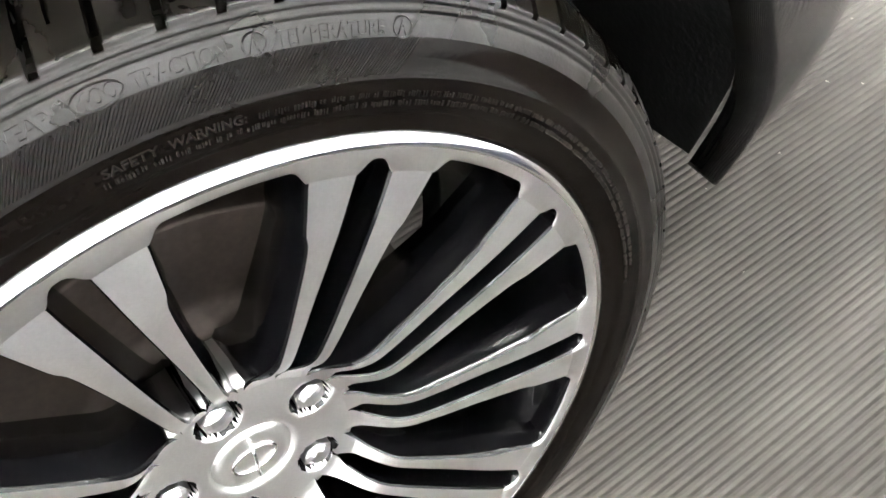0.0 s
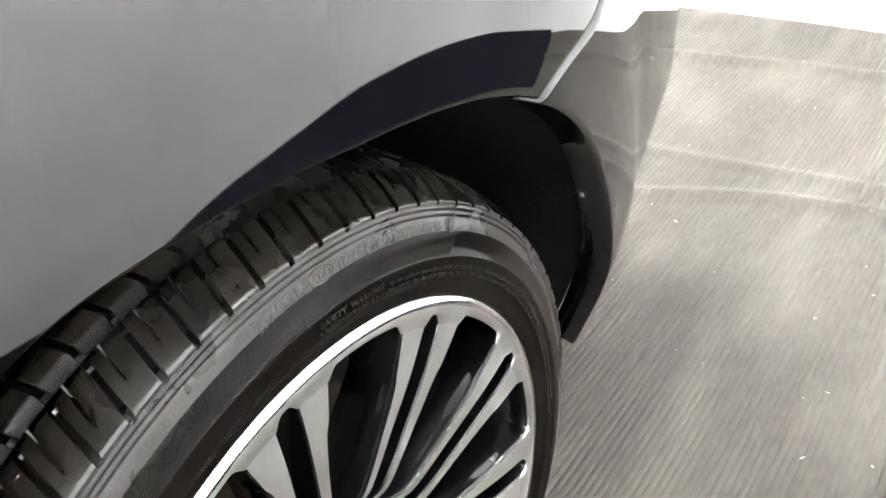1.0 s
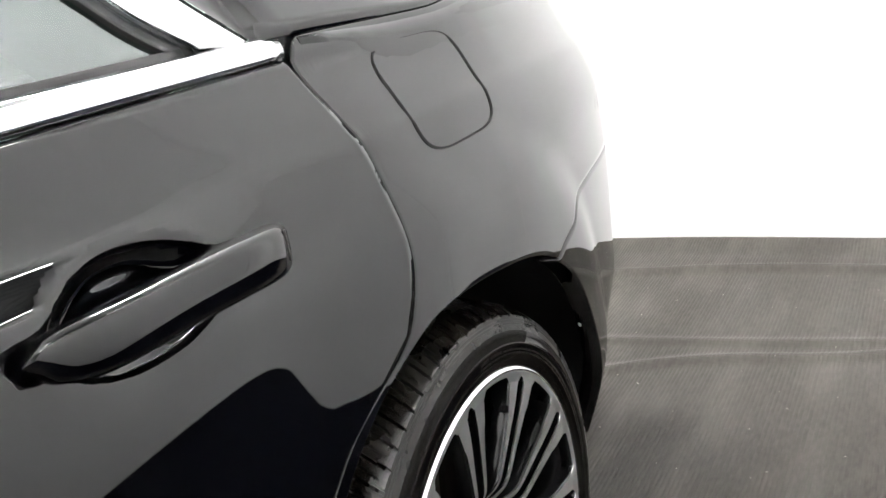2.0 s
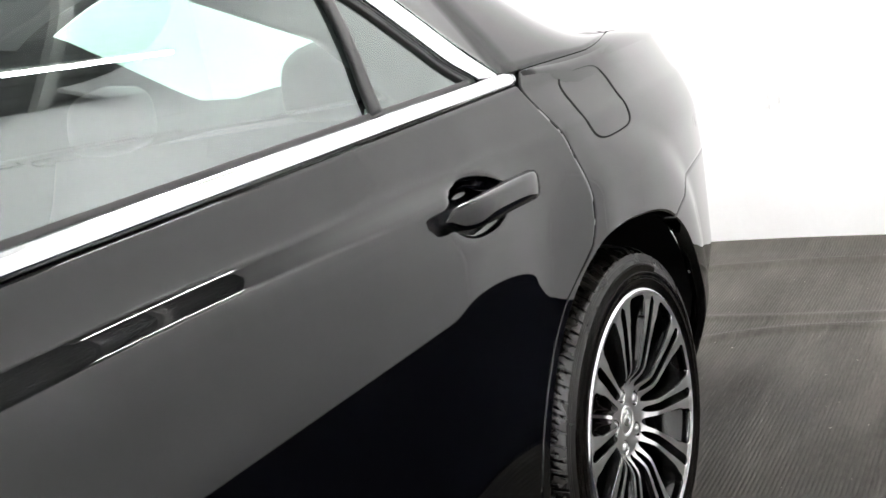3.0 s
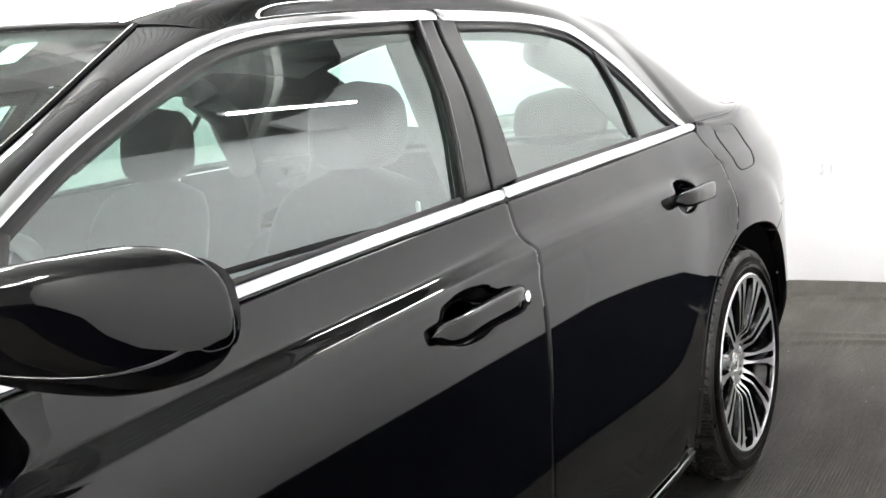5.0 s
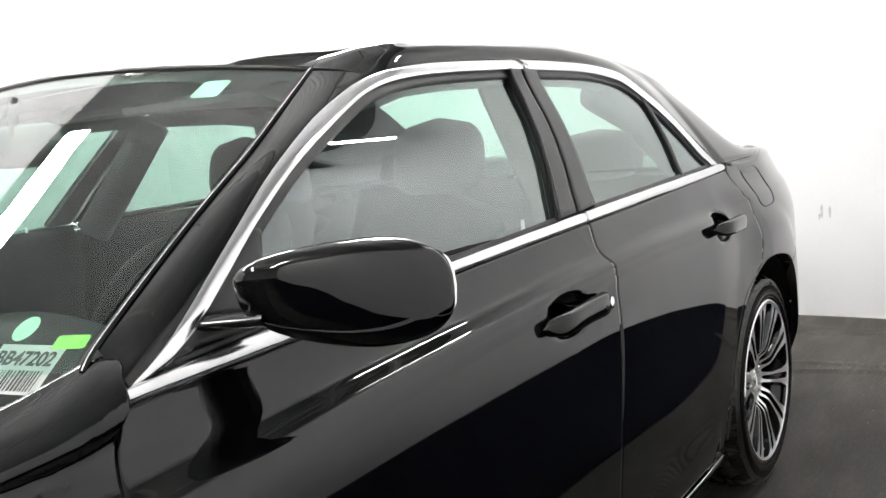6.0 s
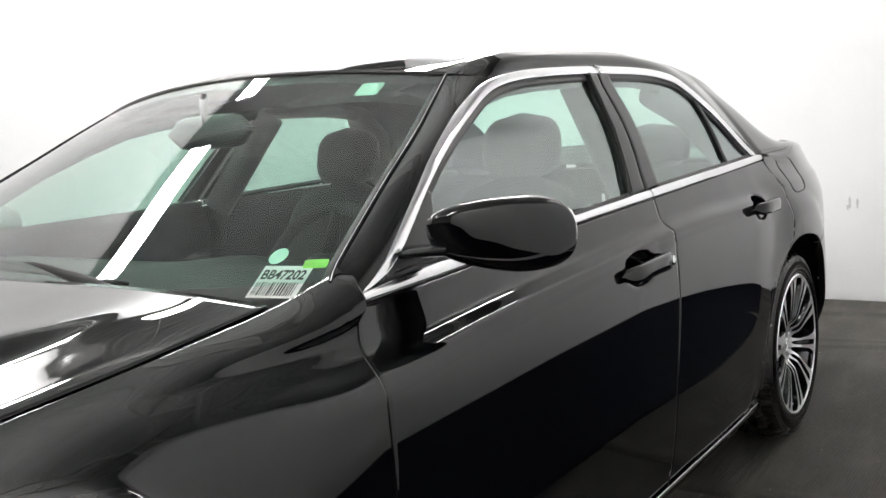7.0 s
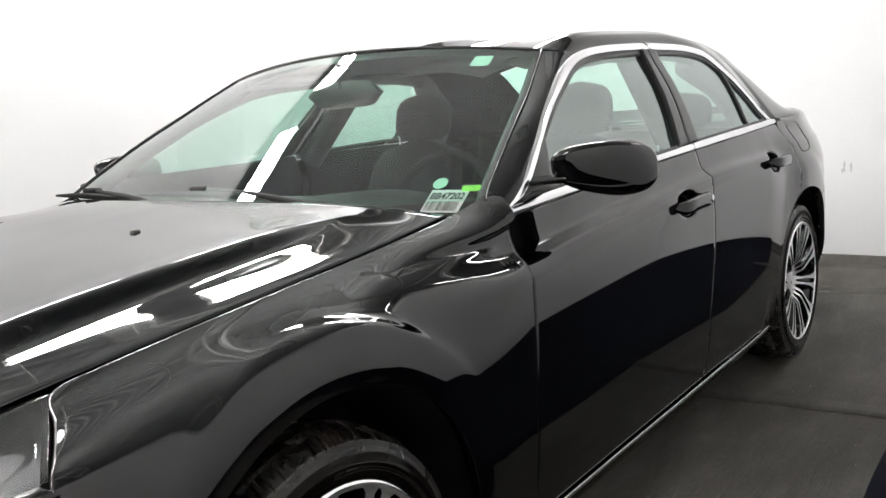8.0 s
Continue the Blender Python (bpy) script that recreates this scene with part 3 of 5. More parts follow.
def arch_panel(name, point, centre, radius, outline, s, parent, label, n=72, m=26, start=None, end=None):
    """A panel round a wheel arch, from the arch's lip out to a line of (x, v, angle of the lip); start and end: lines of (x, v) that its side edges follow."""
    outer = along([(x, v, a * 0.001) for x, v, a in outline], n)
    sides = [along([(x, v, 0) for x, v in q], 200) if q else None for q in (start, end)]
    grid = []
    for k in range(m):
        w = (k / (m - 1)) ** 1.25
        row = []
        for p in outer:
            a = math.radians(p.z * 1000)
            rad = radius(p.z * 1000)
            ix, iz = centre[0] + rad * math.sin(a), centre[1] + rad * math.cos(a)
            row.append(Vector((lerp(ix, p.x, w), lerp(iz, p.y, w), 0)))
        grid.append(row)
    for side, e, pick in ((sides[0], 0, lambda u: (1 - u) ** 5), (sides[1], n - 1, lambda u: u ** 5)):
        if side:
            for k in range(m):
                q = (k / (m - 1)) ** 1.25 * 199
                i = min(int(q), 198)
                d = side[i].lerp(side[i + 1], q - i) - grid[k][e]
                for j in range(n):
                    grid[k][j] = grid[k][j] + d * pick(j / (n - 1))
    rows = [[point(p.x, p.y, s) for p in row] for row in grid]
    return sheet(name, rows, PAINT, parent, (0, s, 0.2), label, fold=0.028, lip=0.0015)


# joint between the rear quarter and the bumper
BUMPER_JOINT = [(0.205, 0.722), (0.255, 0.732), (0.312, 0.740), (0.350, 0.757), (0.402, 0.763), (0.546, 0.762), (0.764, 0.751), (0.90, 0.750), (1.04, 0.765), (1.12, 0.785)]


# outline of the window surround: outer and inner line
SURROUND_OUT = [(-2.344, 1.008), (-2.245, 1.077), (-2.148, 1.144), (-2.028, 1.220), (-1.892, 1.289), (-1.768, 1.338), (-1.660, 1.370), (-1.526, 1.391), (-1.355, 1.403),
                (-1.051, 1.413), (-0.797, 1.412), (-0.60, 1.398), (-0.48, 1.372), (-0.395, 1.300), (-0.330, 1.220), (-0.268, 1.148), (-0.205, 1.088)]
SURROUND_IN = [(-2.293, 1.020), (-2.184, 1.096), (-2.090, 1.160), (-1.965, 1.230), (-1.82, 1.293), (-1.690, 1.340), (-1.560, 1.364), (-1.394, 1.376),
               (-1.144, 1.384), (-1.027, 1.384), (-0.78, 1.381), (-0.62, 1.366), (-0.53, 1.340), (-0.450, 1.265), (-0.388, 1.190), (-0.335, 1.130), (-0.285, 1.093)]


def on_side(x, z, s, off=0.0):
    return Vector((x, s * (half_width(x, z) + off), z + off * 0.45))


def strip(name, a, b, s, mat, parent, label="", rise=0.005, base=0.0, n=60, cols=7, fold=0.008, lean=0.0):
    """A moulding between two lines of (x, z) on the car's side; lean: how much prouder its second edge stands."""
    pa, pb = along([(x, z, 0) for x, z in a], n), along([(x, z, 0) for x, z in b], n)
    rows = []
    for k in range(cols):
        w = k / (cols - 1)
        h = base + rise * (1 - abs(2 * w - 1) ** 2.5) + lean * w
        rows.append([on_side(lerp(p.x, q.x, w), lerp(p.y, q.y, w), s, h) for p, q in zip(pa, pb)])
    return sheet(name, rows, mat, parent, (0, s, 0.3), label, fold=fold, lip=0.0006)


def cut(line, x0, x1):
    """The stretch of a fine line of (x, z) between two places along the car."""
    fine = along([(x, z, 0) for x, z in line], 200)
    return [(p.x, p.y) for p in fine if x0 <= p.x <= x1]


def pane(name, lo, hi, s, parent, label, inset=0.009, n=40, m=16):
    """A side window between a lower and an upper line of (x, z)."""
    a, b = along([(x, z, 0) for x, z in lo], n), along([(x, z, 0) for x, z in hi], n)
    rows = [[on_side(lerp(p.x, q.x, k / (m - 1)), lerp(p.y, q.y, k / (m - 1)), s, -inset) for p, q in zip(a, b)] for k in range(m)]
    ob = sheet(name, rows, SIDE_GLASS, parent, (0, s, 0.4), label, fold=0)
    ob.visible_shadow = False
    return ob


# top of the car: middle line, and the screen's edge at the pillars
top_z = pchip([(-1.86, 1.432), (-1.6, 1.473), (-1.3, 1.488), (-0.95, 1.507), (-0.6, 1.511), (-0.3, 1.493), (-0.1, 1.465), (0.1, 1.404), (0.3, 1.310), (0.5, 1.200), (0.60, 1.140), (0.68, 1.113), (0.8, 1.104), (1.0, 1.086), (1.12, 1.066)])
SCREEN_EDGE = [(-2.372, 0.832, 1.030), (-2.345, 0.820, 1.050), (-2.25, 0.797, 1.110), (-2.135, 0.768, 1.178), (-1.985, 0.727, 1.258), (-1.87, 0.690, 1.322), (-1.755, 0.650, 1.384)]
SCREEN_MID = [(-2.585, 0, 1.022), (-2.42, 0, 1.118), (-2.22, 0, 1.235), (-2.04, 0, 1.335), (-1.86, 0, 1.430)]


def screen_rows(n=26, m=33, inset=0.0, t0=0.0, t1=1.0, wide=1.0):
    e, c = along(SCREEN_EDGE, 60), along(SCREEN_MID, 60)
    rows = []
    for i in range(n):
        q = lerp(t0, t1, i / (n - 1)) * 59
        k = min(int(q), 58)
        pe, pc = e[k].lerp(e[k + 1], q - k), c[k].lerp(c[k + 1], q - k)
        row = []
        for j in range(m):
            u = (2 * j / (m - 1) - 1) * wide
            row.append((lerp(pc.x, pe.x, u * u) + inset * 0.5, u * pe.y, lerp(pc.z, pe.z, u * u) - inset))
        rows.append(row)
    return rows


def pillar_line(a, e, n, bulge):
    """A gently rounded line across the windscreen pillar."""
    out = Vector((-0.45, 0.75, 0.35)).normalized()
    return [a.lerp(e, k / (n - 1)) + out * bulge * (1 - (2 * k / (n - 1) - 1) ** 2) for k in range(n)]


def header(first):
    """The roof's front edge: across the pillar's head, then along the top of the windscreen."""
    u_at = pchip([(0.5, 1.0), (0.62, 0.9), (0.8, 0.49), (1.0, 0.0)])
    e, c = Vector(SCREEN_EDGE[-1]), Vector(SCREEN_MID[-1])
    line = pillar_line(first, e, 19, 0.006)
    for k in range(19, 37):
        u = u_at(k / 36)
        line.append(Vector((lerp(c.x, e.x, u * u), u * e.y, lerp(c.z, e.z, u * u) + 0.002)))
    return line


def car_shell(car):
    for s in (-1, 1):
        front = sheet("front_door", door_rows(A_SEAM, B_SEAM, s), PAINT, car, (0, s, 0), "gloss black front door with a sharp shoulder crease")
        rear = sheet("rear_door", door_rows(B_SEAM, rear_edge, s), PAINT, car, (0, s, 0), "gloss black rear door cut round the wheel arch")
        handles(front, rear, s)
        # rear quarter
        edge = []
        for z in (0.35, 0.45, 0.55, 0.65, 0.72, 0.775):
            x = rear_edge(z) + GAP
            edge.append((x, z, math.degrees(math.atan2(x - 0.018, z - 0.345))))
        for z, a in ((0.82, -25), (0.88, -21.5), (0.94, -18.5), (1.0, -15.5), (1.06, -12.5)):
            edge.append((rear_edge(z) + GAP, z, a))
        line = [(-0.462, 0.30, -96)] + edge + [(-0.164, 1.09, -11.2), (-0.15, 1.12, -10), (-0.11, 1.13, -8.5), (0.1, 1.13, -3), (0.35, 1.13, 3), (0.60, 1.13, 9), (0.82, 1.13, 14), (1.0, 1.12, 18), (1.10, 1.06, 20.5), (1.125, 0.95, 23), (1.12, 0.789, 26)]
        arch_panel("quarter_panel", quarter_point, (0.018, 0.345), REAR_LIP, line, s, car, "gloss black rear quarter panel with a wide arch", n=170, m=48, end=[(x, z + 0.002) for x, z in BUMPER_JOINT])
        foot = [on_side(x, z, s, -0.003) for x, z in ((-0.212, 1.082), (-0.176, 1.060), (-0.160, 1.060), (-0.150, 1.09), (-0.140, 1.112), (-0.19, 1.114))]
        mesh_ob("pillar_foot", foot, [tuple(range(6)) if s < 0 else tuple(range(5, -1, -1))], PAINT, car)
        # rear bumper
        line = [(1.12, 0.781, 26.6), (1.125, 0.70, 38), (1.125, 0.6, 50), (1.11, 0.52, 61), (1.02, 0.465, 68), (0.85, 0.445, 75), (0.70, 0.410, 82), (0.60, 0.360, 87), (0.52, 0.320, 91), (0.46, 0.302, 95)]
        arch_panel("rear_bumper", quarter_point, (0.018, 0.345), REAR_LIP, line, s, car, "gloss black rear bumper corner", n=90, m=48, start=[(x, z - 0.002) for x, z in BUMPER_JOINT])
        rows = []
        for z, d in ((0.47, 0.075), (0.42, 0.09), (0.34, 0.11), (0.26, 0.13), (0.21, 0.16)):
            rows.append([(x, s * (half_width(x, 0.5) - d - 0.03), z) for x in (lerp(0.66, 1.12, k / 20) for k in range(21))])
        sheet("rear_apron", rows, BLACK_TRIM, car, (0, s, -0.2), "matt black lower apron of the rear bumper", fold=0.01)
        # front fender
        line = [(-2.60, 0.27, 103), (-2.41, 0.272, 99), (-2.409, 0.4, 88), (-2.41, 0.55, 74), (-2.411, 0.7, 62), (-2.412, 0.80, 54)]
        for v, a in ((0.86, 49), (0.92, 44), (0.96, 40), (1.0, 37), (1.02, 35)):
            line.append((A_SEAM(0.80 + 0.215 * rear_g((v - 0.80) / 0.25)) - GAP, v, a))
        line += [(-2.350, 1.05, 33), (-2.55, 1.05, 26), (-2.8, 1.05, 14), (-3.1, 1.05, -2), (-3.30, 1.05, -15), (-3.40, 1.045, -24), (-3.44, 0.98, -32), (-3.49, 0.90, -40), (-3.517, 0.848, -45), (-3.532, 0.76, -51), (-3.52, 0.68, -56), (-3.47, 0.60, -62)]
        arch_panel("front_fender", fender_point, (-3.045, 0.368), lambda a: 0.425, line, s, car, "gloss black front fender with a raised wheel arch", n=200, m=96)
        line = [(-3.475, 0.598, -62.6), (-3.525, 0.68, -63.5), (-3.537, 0.76, -64.5), (-3.522, 0.846, -65.5), (-3.60, 0.852, -68), (-3.74, 0.838, -73), (-3.86, 0.76, -79), (-3.90, 0.60, -85), (-3.90, 0.42, -92), (-3.86, 0.28, -100), (-3.7, 0.20, -106), (-3.5, 0.20, -112)]
        arch_panel("front_bumper_corner", fender_point, (-3.045, 0.368), lambda a: 0.425, line, s, car, "gloss black front bumper corner", n=50, m=18)
        # sill under the doors
        rows = []
        for z, d in ((0.262, -0.004), (0.258, 0.006), (0.245, 0.010), (0.225, 0.008), (0.19, -0.006), (0.165, -0.035), (0.155, -0.09)):
            rows.append([(x, s * (half_width(x, max(z, 0.2)) + d), z) for x in (lerp(-2.62, -0.44, k / 40) for k in range(41))])
        sheet("sill", rows, PAINT, car, (0, s, -0.2), "gloss black sill under the doors")
        w, q = tube([(x, s * (half_width(x, 0.265) + 0.003), 0.2645) for x in (lerp(-2.5, -0.47, k / 30) for k in range(31))], 0.0019, 6)
        mesh_ob("sill_trim", w, q, SATIN, car, "thin bright strip along the sill")
        surround(car, s)
        pillars(car, s)
        mirror(car, s)
        liner(car, s)
    # roof and rear pillars: stations from the front header to the tail
    side = [(p.x, half_width(p.x, p.y) + 0.001, p.y) for p in along([(x, z, 0) for x, z in SURROUND_OUT[6:]], 46)]
    for x in [-0.195 + 0.05 * k for k in range(27)]:
        p = quarter_point(x, 1.13, 1)
        side.append((x, p.y + 0.0012, p.z + 0.0008))
    rows = []
    edge_y = pchip([(-1.8, 0.640), (-1.5, 0.655), (-1.2, 0.650), (-0.9, 0.645), (-0.67, 0.632), (-0.45, 0.622), (-0.25, 0.622), (-0.06, 0.628), (0.1, 0.645), (0.25, 0.665), (0.45, 0.690), (0.6, 0.700)])
    edge_z = pchip([(-1.8, 1.385), (-1.66, 1.412), (-1.5, 1.435), (-1.2, 1.450), (-0.9, 1.455), (-0.67, 1.447), (-0.45, 1.433), (-0.25, 1.408), (-0.06, 1.366), (0.1, 1.285), (0.25, 1.205), (0.38, 1.140), (0.45, 1.113), (0.6, 1.098)])
    params = (0.0, 0.15, 0.30, 0.42, 0.52, 0.62, 0.80, 1.0)
    for i, (x, y, z) in enumerate(side):
        ye, ze = min(edge_y(min(x, 0.6)), y - 0.03), max(edge_z(min(x, 0.6)), z + 0.004)
        k = ss(0.40, 0.55, x)
        ye, ze = lerp(ye, y - 0.06, k), lerp(ze, z + 0.006, k)
        low = ss(0.0, 0.35, x)
        ym, zm = lerp(y, ye, 0.5) + lerp(0.008, -0.012, low), lerp(z, ze, 0.5) + lerp(0.005, -0.018, low)
        top = top_z(min(x, 1.12))
        zf = lambda q: ze + (top - ze) * (1 - (q / ye) ** 2)
        ys = (y, lerp(y, ym, 0.6), lerp(ym, ye, 0.25), lerp(ym, ye, 0.75), ye - 0.010, ye - 0.055, ye * 0.5, 0.0)
        zs = (z, lerp(z, zm, 0.6), lerp(zm, ze, 0.25), lerp(zm, ze, 0.72), ze + 0.003, lerp(ze, zf(ye - 0.055), 0.9), zf(ye * 0.5), top)
        fy, fz = pchip([(p, -q) for p, q in zip(params, ys)]), pchip(list(zip(params, zs)))
        half = [Vector((x, -fy(k / 36), fz(k / 36))) for k in range(37)]
        if i == 0:
            head = header(half[0])
            shift = [p - q for p, q in zip(head, half)]
        w = 1 - ss(-1.66, -1.16, x)
        wz = 1 - ss(-1.72, -1.44, x)
        half = [q + Vector((d.x * w, d.y * w, d.z * wz)) for q, d in zip(half, shift)]
        rows.append([(p[0], -p[1], p[2]) for p in half] + [half[k] for k in range(35, -1, -1)])
    cutx = [i for i, q in enumerate(side) if q[0] < -0.02]
    rest = rows[len(cutx) - 1:]
    ks = [k for k in range(73) if abs(rest[3][k][1]) < 0.585]
    deck = [i for i, r in enumerate(rest) if r[36][0] > 0.60]
    last_row = len(cutx) - 1 + deck[0]
    v, f = [], []
    for r in rows[:last_row + 1]:
        x = r[0][0]
        hems = []
        for s in (1, -1):
            if x > -0.16:
                low = lerp(1.095, 1.03, ss(-0.15, 0.05, x))
                hems.append([quarter_point(x, q, s) + Vector((0, s * d, d * 0.7)) for q, d in ((low, -0.0010), (lerp(low, 1.13, 0.35), 0.0008), (lerp(low, 1.13, 0.75), 0.0012))])
            else:
                hems.append([Vector(r[0 if s > 0 else -1]) + Vector((0, -s * d, -d)) for d in (0.0006, 0.0004, 0.0002)])
        v += hems[0] + list(r) + hems[1][::-1]
    for i in range(last_row):
        for j in range(78):
            if i < len(cutx) - 1 or not (ks[0] + 3 <= j < ks[-1] + 3):
                f.append((i * 79 + j, (i + 1) * 79 + j, (i + 1) * 79 + j + 1, i * 79 + j + 1))
    mesh_ob("roof", v, f, PAINT, car, "gloss black steel roof flowing into wide rear pillars")
    up = rest[:deck[0] + 1]
    ob = sheet("rear_screen", [[(p[0], p[1], p[2] - 0.004) for p in r[ks[0]:ks[-1] + 1]] for r in up], SCREEN_GLASS, car, (0, 0, 1), "tinted rear screen", fold=0)
    ob.visible_shadow = False
    lid = rest[deck[0]:]
    last = lid[-1]
    drop = []
    for d, zz in ((0.02, -0.03), (0.035, -0.10), (0.045, -0.2), (0.05, -0.32)):
        drop.append([(p[0] + d + 0.05 * (1 - (p[1] / 0.8) ** 2), p[1] * (0.99 - 0.02 * abs(zz)), p[2] + zz) for p in last])
    sheet("boot_lid", lid + drop, PAINT, car, (0.4, 0, 1), "gloss black boot lid")
    rows = []
    for z in [0.80 - 0.06 * k for k in range(11)]:
        yy = half_width(1.115, z)
        rows.append([(1.118 + 0.12 * (1 - u * u) - 0.03 * abs(z - 0.55), u * yy, z) for u in [2 * k / 24 - 1 for k in range(25)]])
    sheet("rear_bumper_face", rows, PAINT, car, (1, 0, 0), "gloss black rear bumper")
    front_end(car)
    ob = sheet("windscreen", screen_rows(wide=0.985), SCREEN_GLASS, car, (-0.5, 0, 1), "green-tinted windscreen", fold=0)
    ob.visible_shadow = False
    # black seal and header round the screen
    rows = screen_rows(n=40, m=33)
    for s in (0, -1):
        edge = [Vector(r[s]) for r in rows]
        w, q = tube([p + Vector((-0.002, 0, 0.001)) for p in edge], 0.0040, 8)
        mesh_ob("screen_seal", w, q, GAP_BLACK, car)
        # fine metal tube stands in for the reflection along the glass edge
        w, q = tube([p + Vector((-0.004, 0.003 if s else -0.003, 0.0035)) for p in edge], 0.0007, 6)
        mesh_ob("screen_glint", w, q, SATIN, car, "thin metal line imitating the bright reflection along the windscreen edge")
    w, q = tube([Vector(p) + Vector((0.002, 0, 0.002)) for p in rows[-1]], 0.005, 6)
    mesh_ob("screen_seal", w, q, BLACK_TRIM, car)
    # dark frit band along the foot and the head of the screen
    sheet("screen_band", screen_rows(n=5, m=33, inset=0.006, t0=0.955, t1=1.0), BLACK_TRIM, car, (-0.5, 0, 1), "", fold=0)


def pillars(car, s):
    """The windscreen pillar, between the window surround and the screen."""
    a = [(p.x, half_width(p.x, p.y) + 0.001, p.y) for p in along([(x, z, 0) for x, z in SURROUND_OUT[:7]], 40)]
    e = along(SCREEN_EDGE[1:], 40)
    cols = []
    for i, (p, q) in enumerate(zip(a, e)):
        line = pillar_line(Vector(p), q, 13, lerp(0.010, 0.006, i / 39) * ss(-0.08, 0.12, i / 39))
        cols.append([(p.x, s * p.y, p.z) for p in line])
    rows = [[c[k] for c in cols] for k in range(13)]
    sheet("windscreen_pillar", rows, PAINT, car, (-0.5, s, 0.4), "", fold=0)


def surround(car, s):
    """Bright window surround, belt strips, black window frames and the panes of one side."""
    split_t, split_b = -1.072, -1.240
    strip("window_surround", cut(SURROUND_OUT, -2.40, split_t - 0.002), cut(SURROUND_IN, -2.40, split_t - 0.014), s, TRIM, car, "polished bright window surround of the front door", rise=0.0022, lean=0.0045)
    strip("window_surround", cut(SURROUND_OUT, split_t + 0.002, 0), cut(SURROUND_IN, split_t - 0.008, 0), s, TRIM, car, "polished bright window surround of the rear door", rise=0.0022, lean=0.0045)
    for x0, x1 in ((-2.352, split_b - 0.002), (split_b + 0.002, -0.178)):
        xs = [lerp(x0, x1, k / 24) for k in range(25)]
        strip("belt_strip", [(x, belt_lo(x)) for x in xs], [(x, belt_hi(x) - 0.0005) for x in xs], s, TRIM, car, "polished bright belt strip under the windows", rise=0.0045, base=0.002)
    # black rubber channel inside the surround
    def inward(line, d):
        out = []
        for i, (x, z) in enumerate(line):
            a, b = Vector(line[max(i - 1, 0)]), Vector(line[min(i + 1, len(line) - 1)])
            t = (b - a).normalized()
            out.append((x + t.y * d, z - t.x * d))
        return out
    fl = cut(SURROUND_IN, -2.40, -1.168)
    rl = cut(SURROUND_IN, -1.03, 0)
    for l in (fl, rl):
        strip("window_seal", l, inward(l, 0.014), s, BLACK_TRIM, car, rise=0.0, base=-0.004, cols=4)
    for x0, x1 in ((-2.28, -1.355), (-1.18, -0.30)):
        xs = [lerp(x0, x1, k / 20) for k in range(21)]
        strip("window_seal", [(x, belt_hi(x)) for x in xs], [(x, belt_hi(x) + 0.008) for x in xs], s, BLACK_TRIM, car, rise=0.0, base=-0.003, cols=4)
    # gloss black centre pillar in two halves
    strip("centre_pillar_cover", [(-1.352, 1.068), (-1.25, 1.225), (-1.158, 1.386)], [(-1.268, 1.072), (-1.178, 1.232), (-1.100, 1.389)], s, PILLAR, car, "", rise=0.001, base=0.0, n=30)
    strip("centre_pillar_cover", [(-1.258, 1.072), (-1.168, 1.232), (-1.090, 1.389)], [(-1.172, 1.078), (-1.100, 1.232), (-1.026, 1.388)], s, PILLAR, car, "", rise=0.001, base=0.0, n=30)
    # bright-edged rubber run at the front door's rear edge
    w, q = tube([on_side(x, z, s, 0.004) for x, z in ((-1.352, 1.072), (-1.30, 1.15), (-1.25, 1.228), (-1.2, 1.31), (-1.158, 1.383))], 0.0045, 6)
    mesh_ob("window_run", w, q, BLACK_TRIM, car)
    # quarter light divider
    strip("window_divider", [(-0.588, 1.090), (-0.537, 1.20), (-0.488, 1.318), (-0.470, 1.348)], [(-0.560, 1.092), (-0.512, 1.20), (-0.467, 1.312), (-0.450, 1.338)], s, BLACK_TRIM, car, rise=0.003, base=-0.002)
    fin, rin = inward(fl, 0.006), inward(rl, 0.006)
    xs = [lerp(-2.27, -1.345, k / 20) for k in range(21)]
    pane("side_window", [(x, belt_hi(x) + 0.002) for x in xs], fin, s, car, "green-tinted front door window")
    cutr = [p for p in rin if p[0] < -0.49]
    xs = [lerp(-1.18, -0.574, k / 20) for k in range(21)]
    pane("side_window", [(x, belt_hi(x) + 0.002) for x in xs], cutr, s, car, "green-tinted rear door window")
    cutq = [p for p in rin if p[0] > -0.49]
    xs = [lerp(-0.574, -0.30, k / 12) for k in range(13)]
    pane("quarter_light", [(x, belt_hi(x) + 0.002) for x in xs], cutq, s, car, "small triangular rear quarter light")
    # dark sail panel ahead of the front window
    strip("mirror_sail", [(-2.275, 1.034), (-2.20, 1.086), (-2.10, 1.156)], [(-2.14, 1.032), (-2.12, 1.085), (-2.085, 1.150)], s, PILLAR, car, "gloss black triangle behind the mirror", rise=0.002, base=-0.003, n=20)


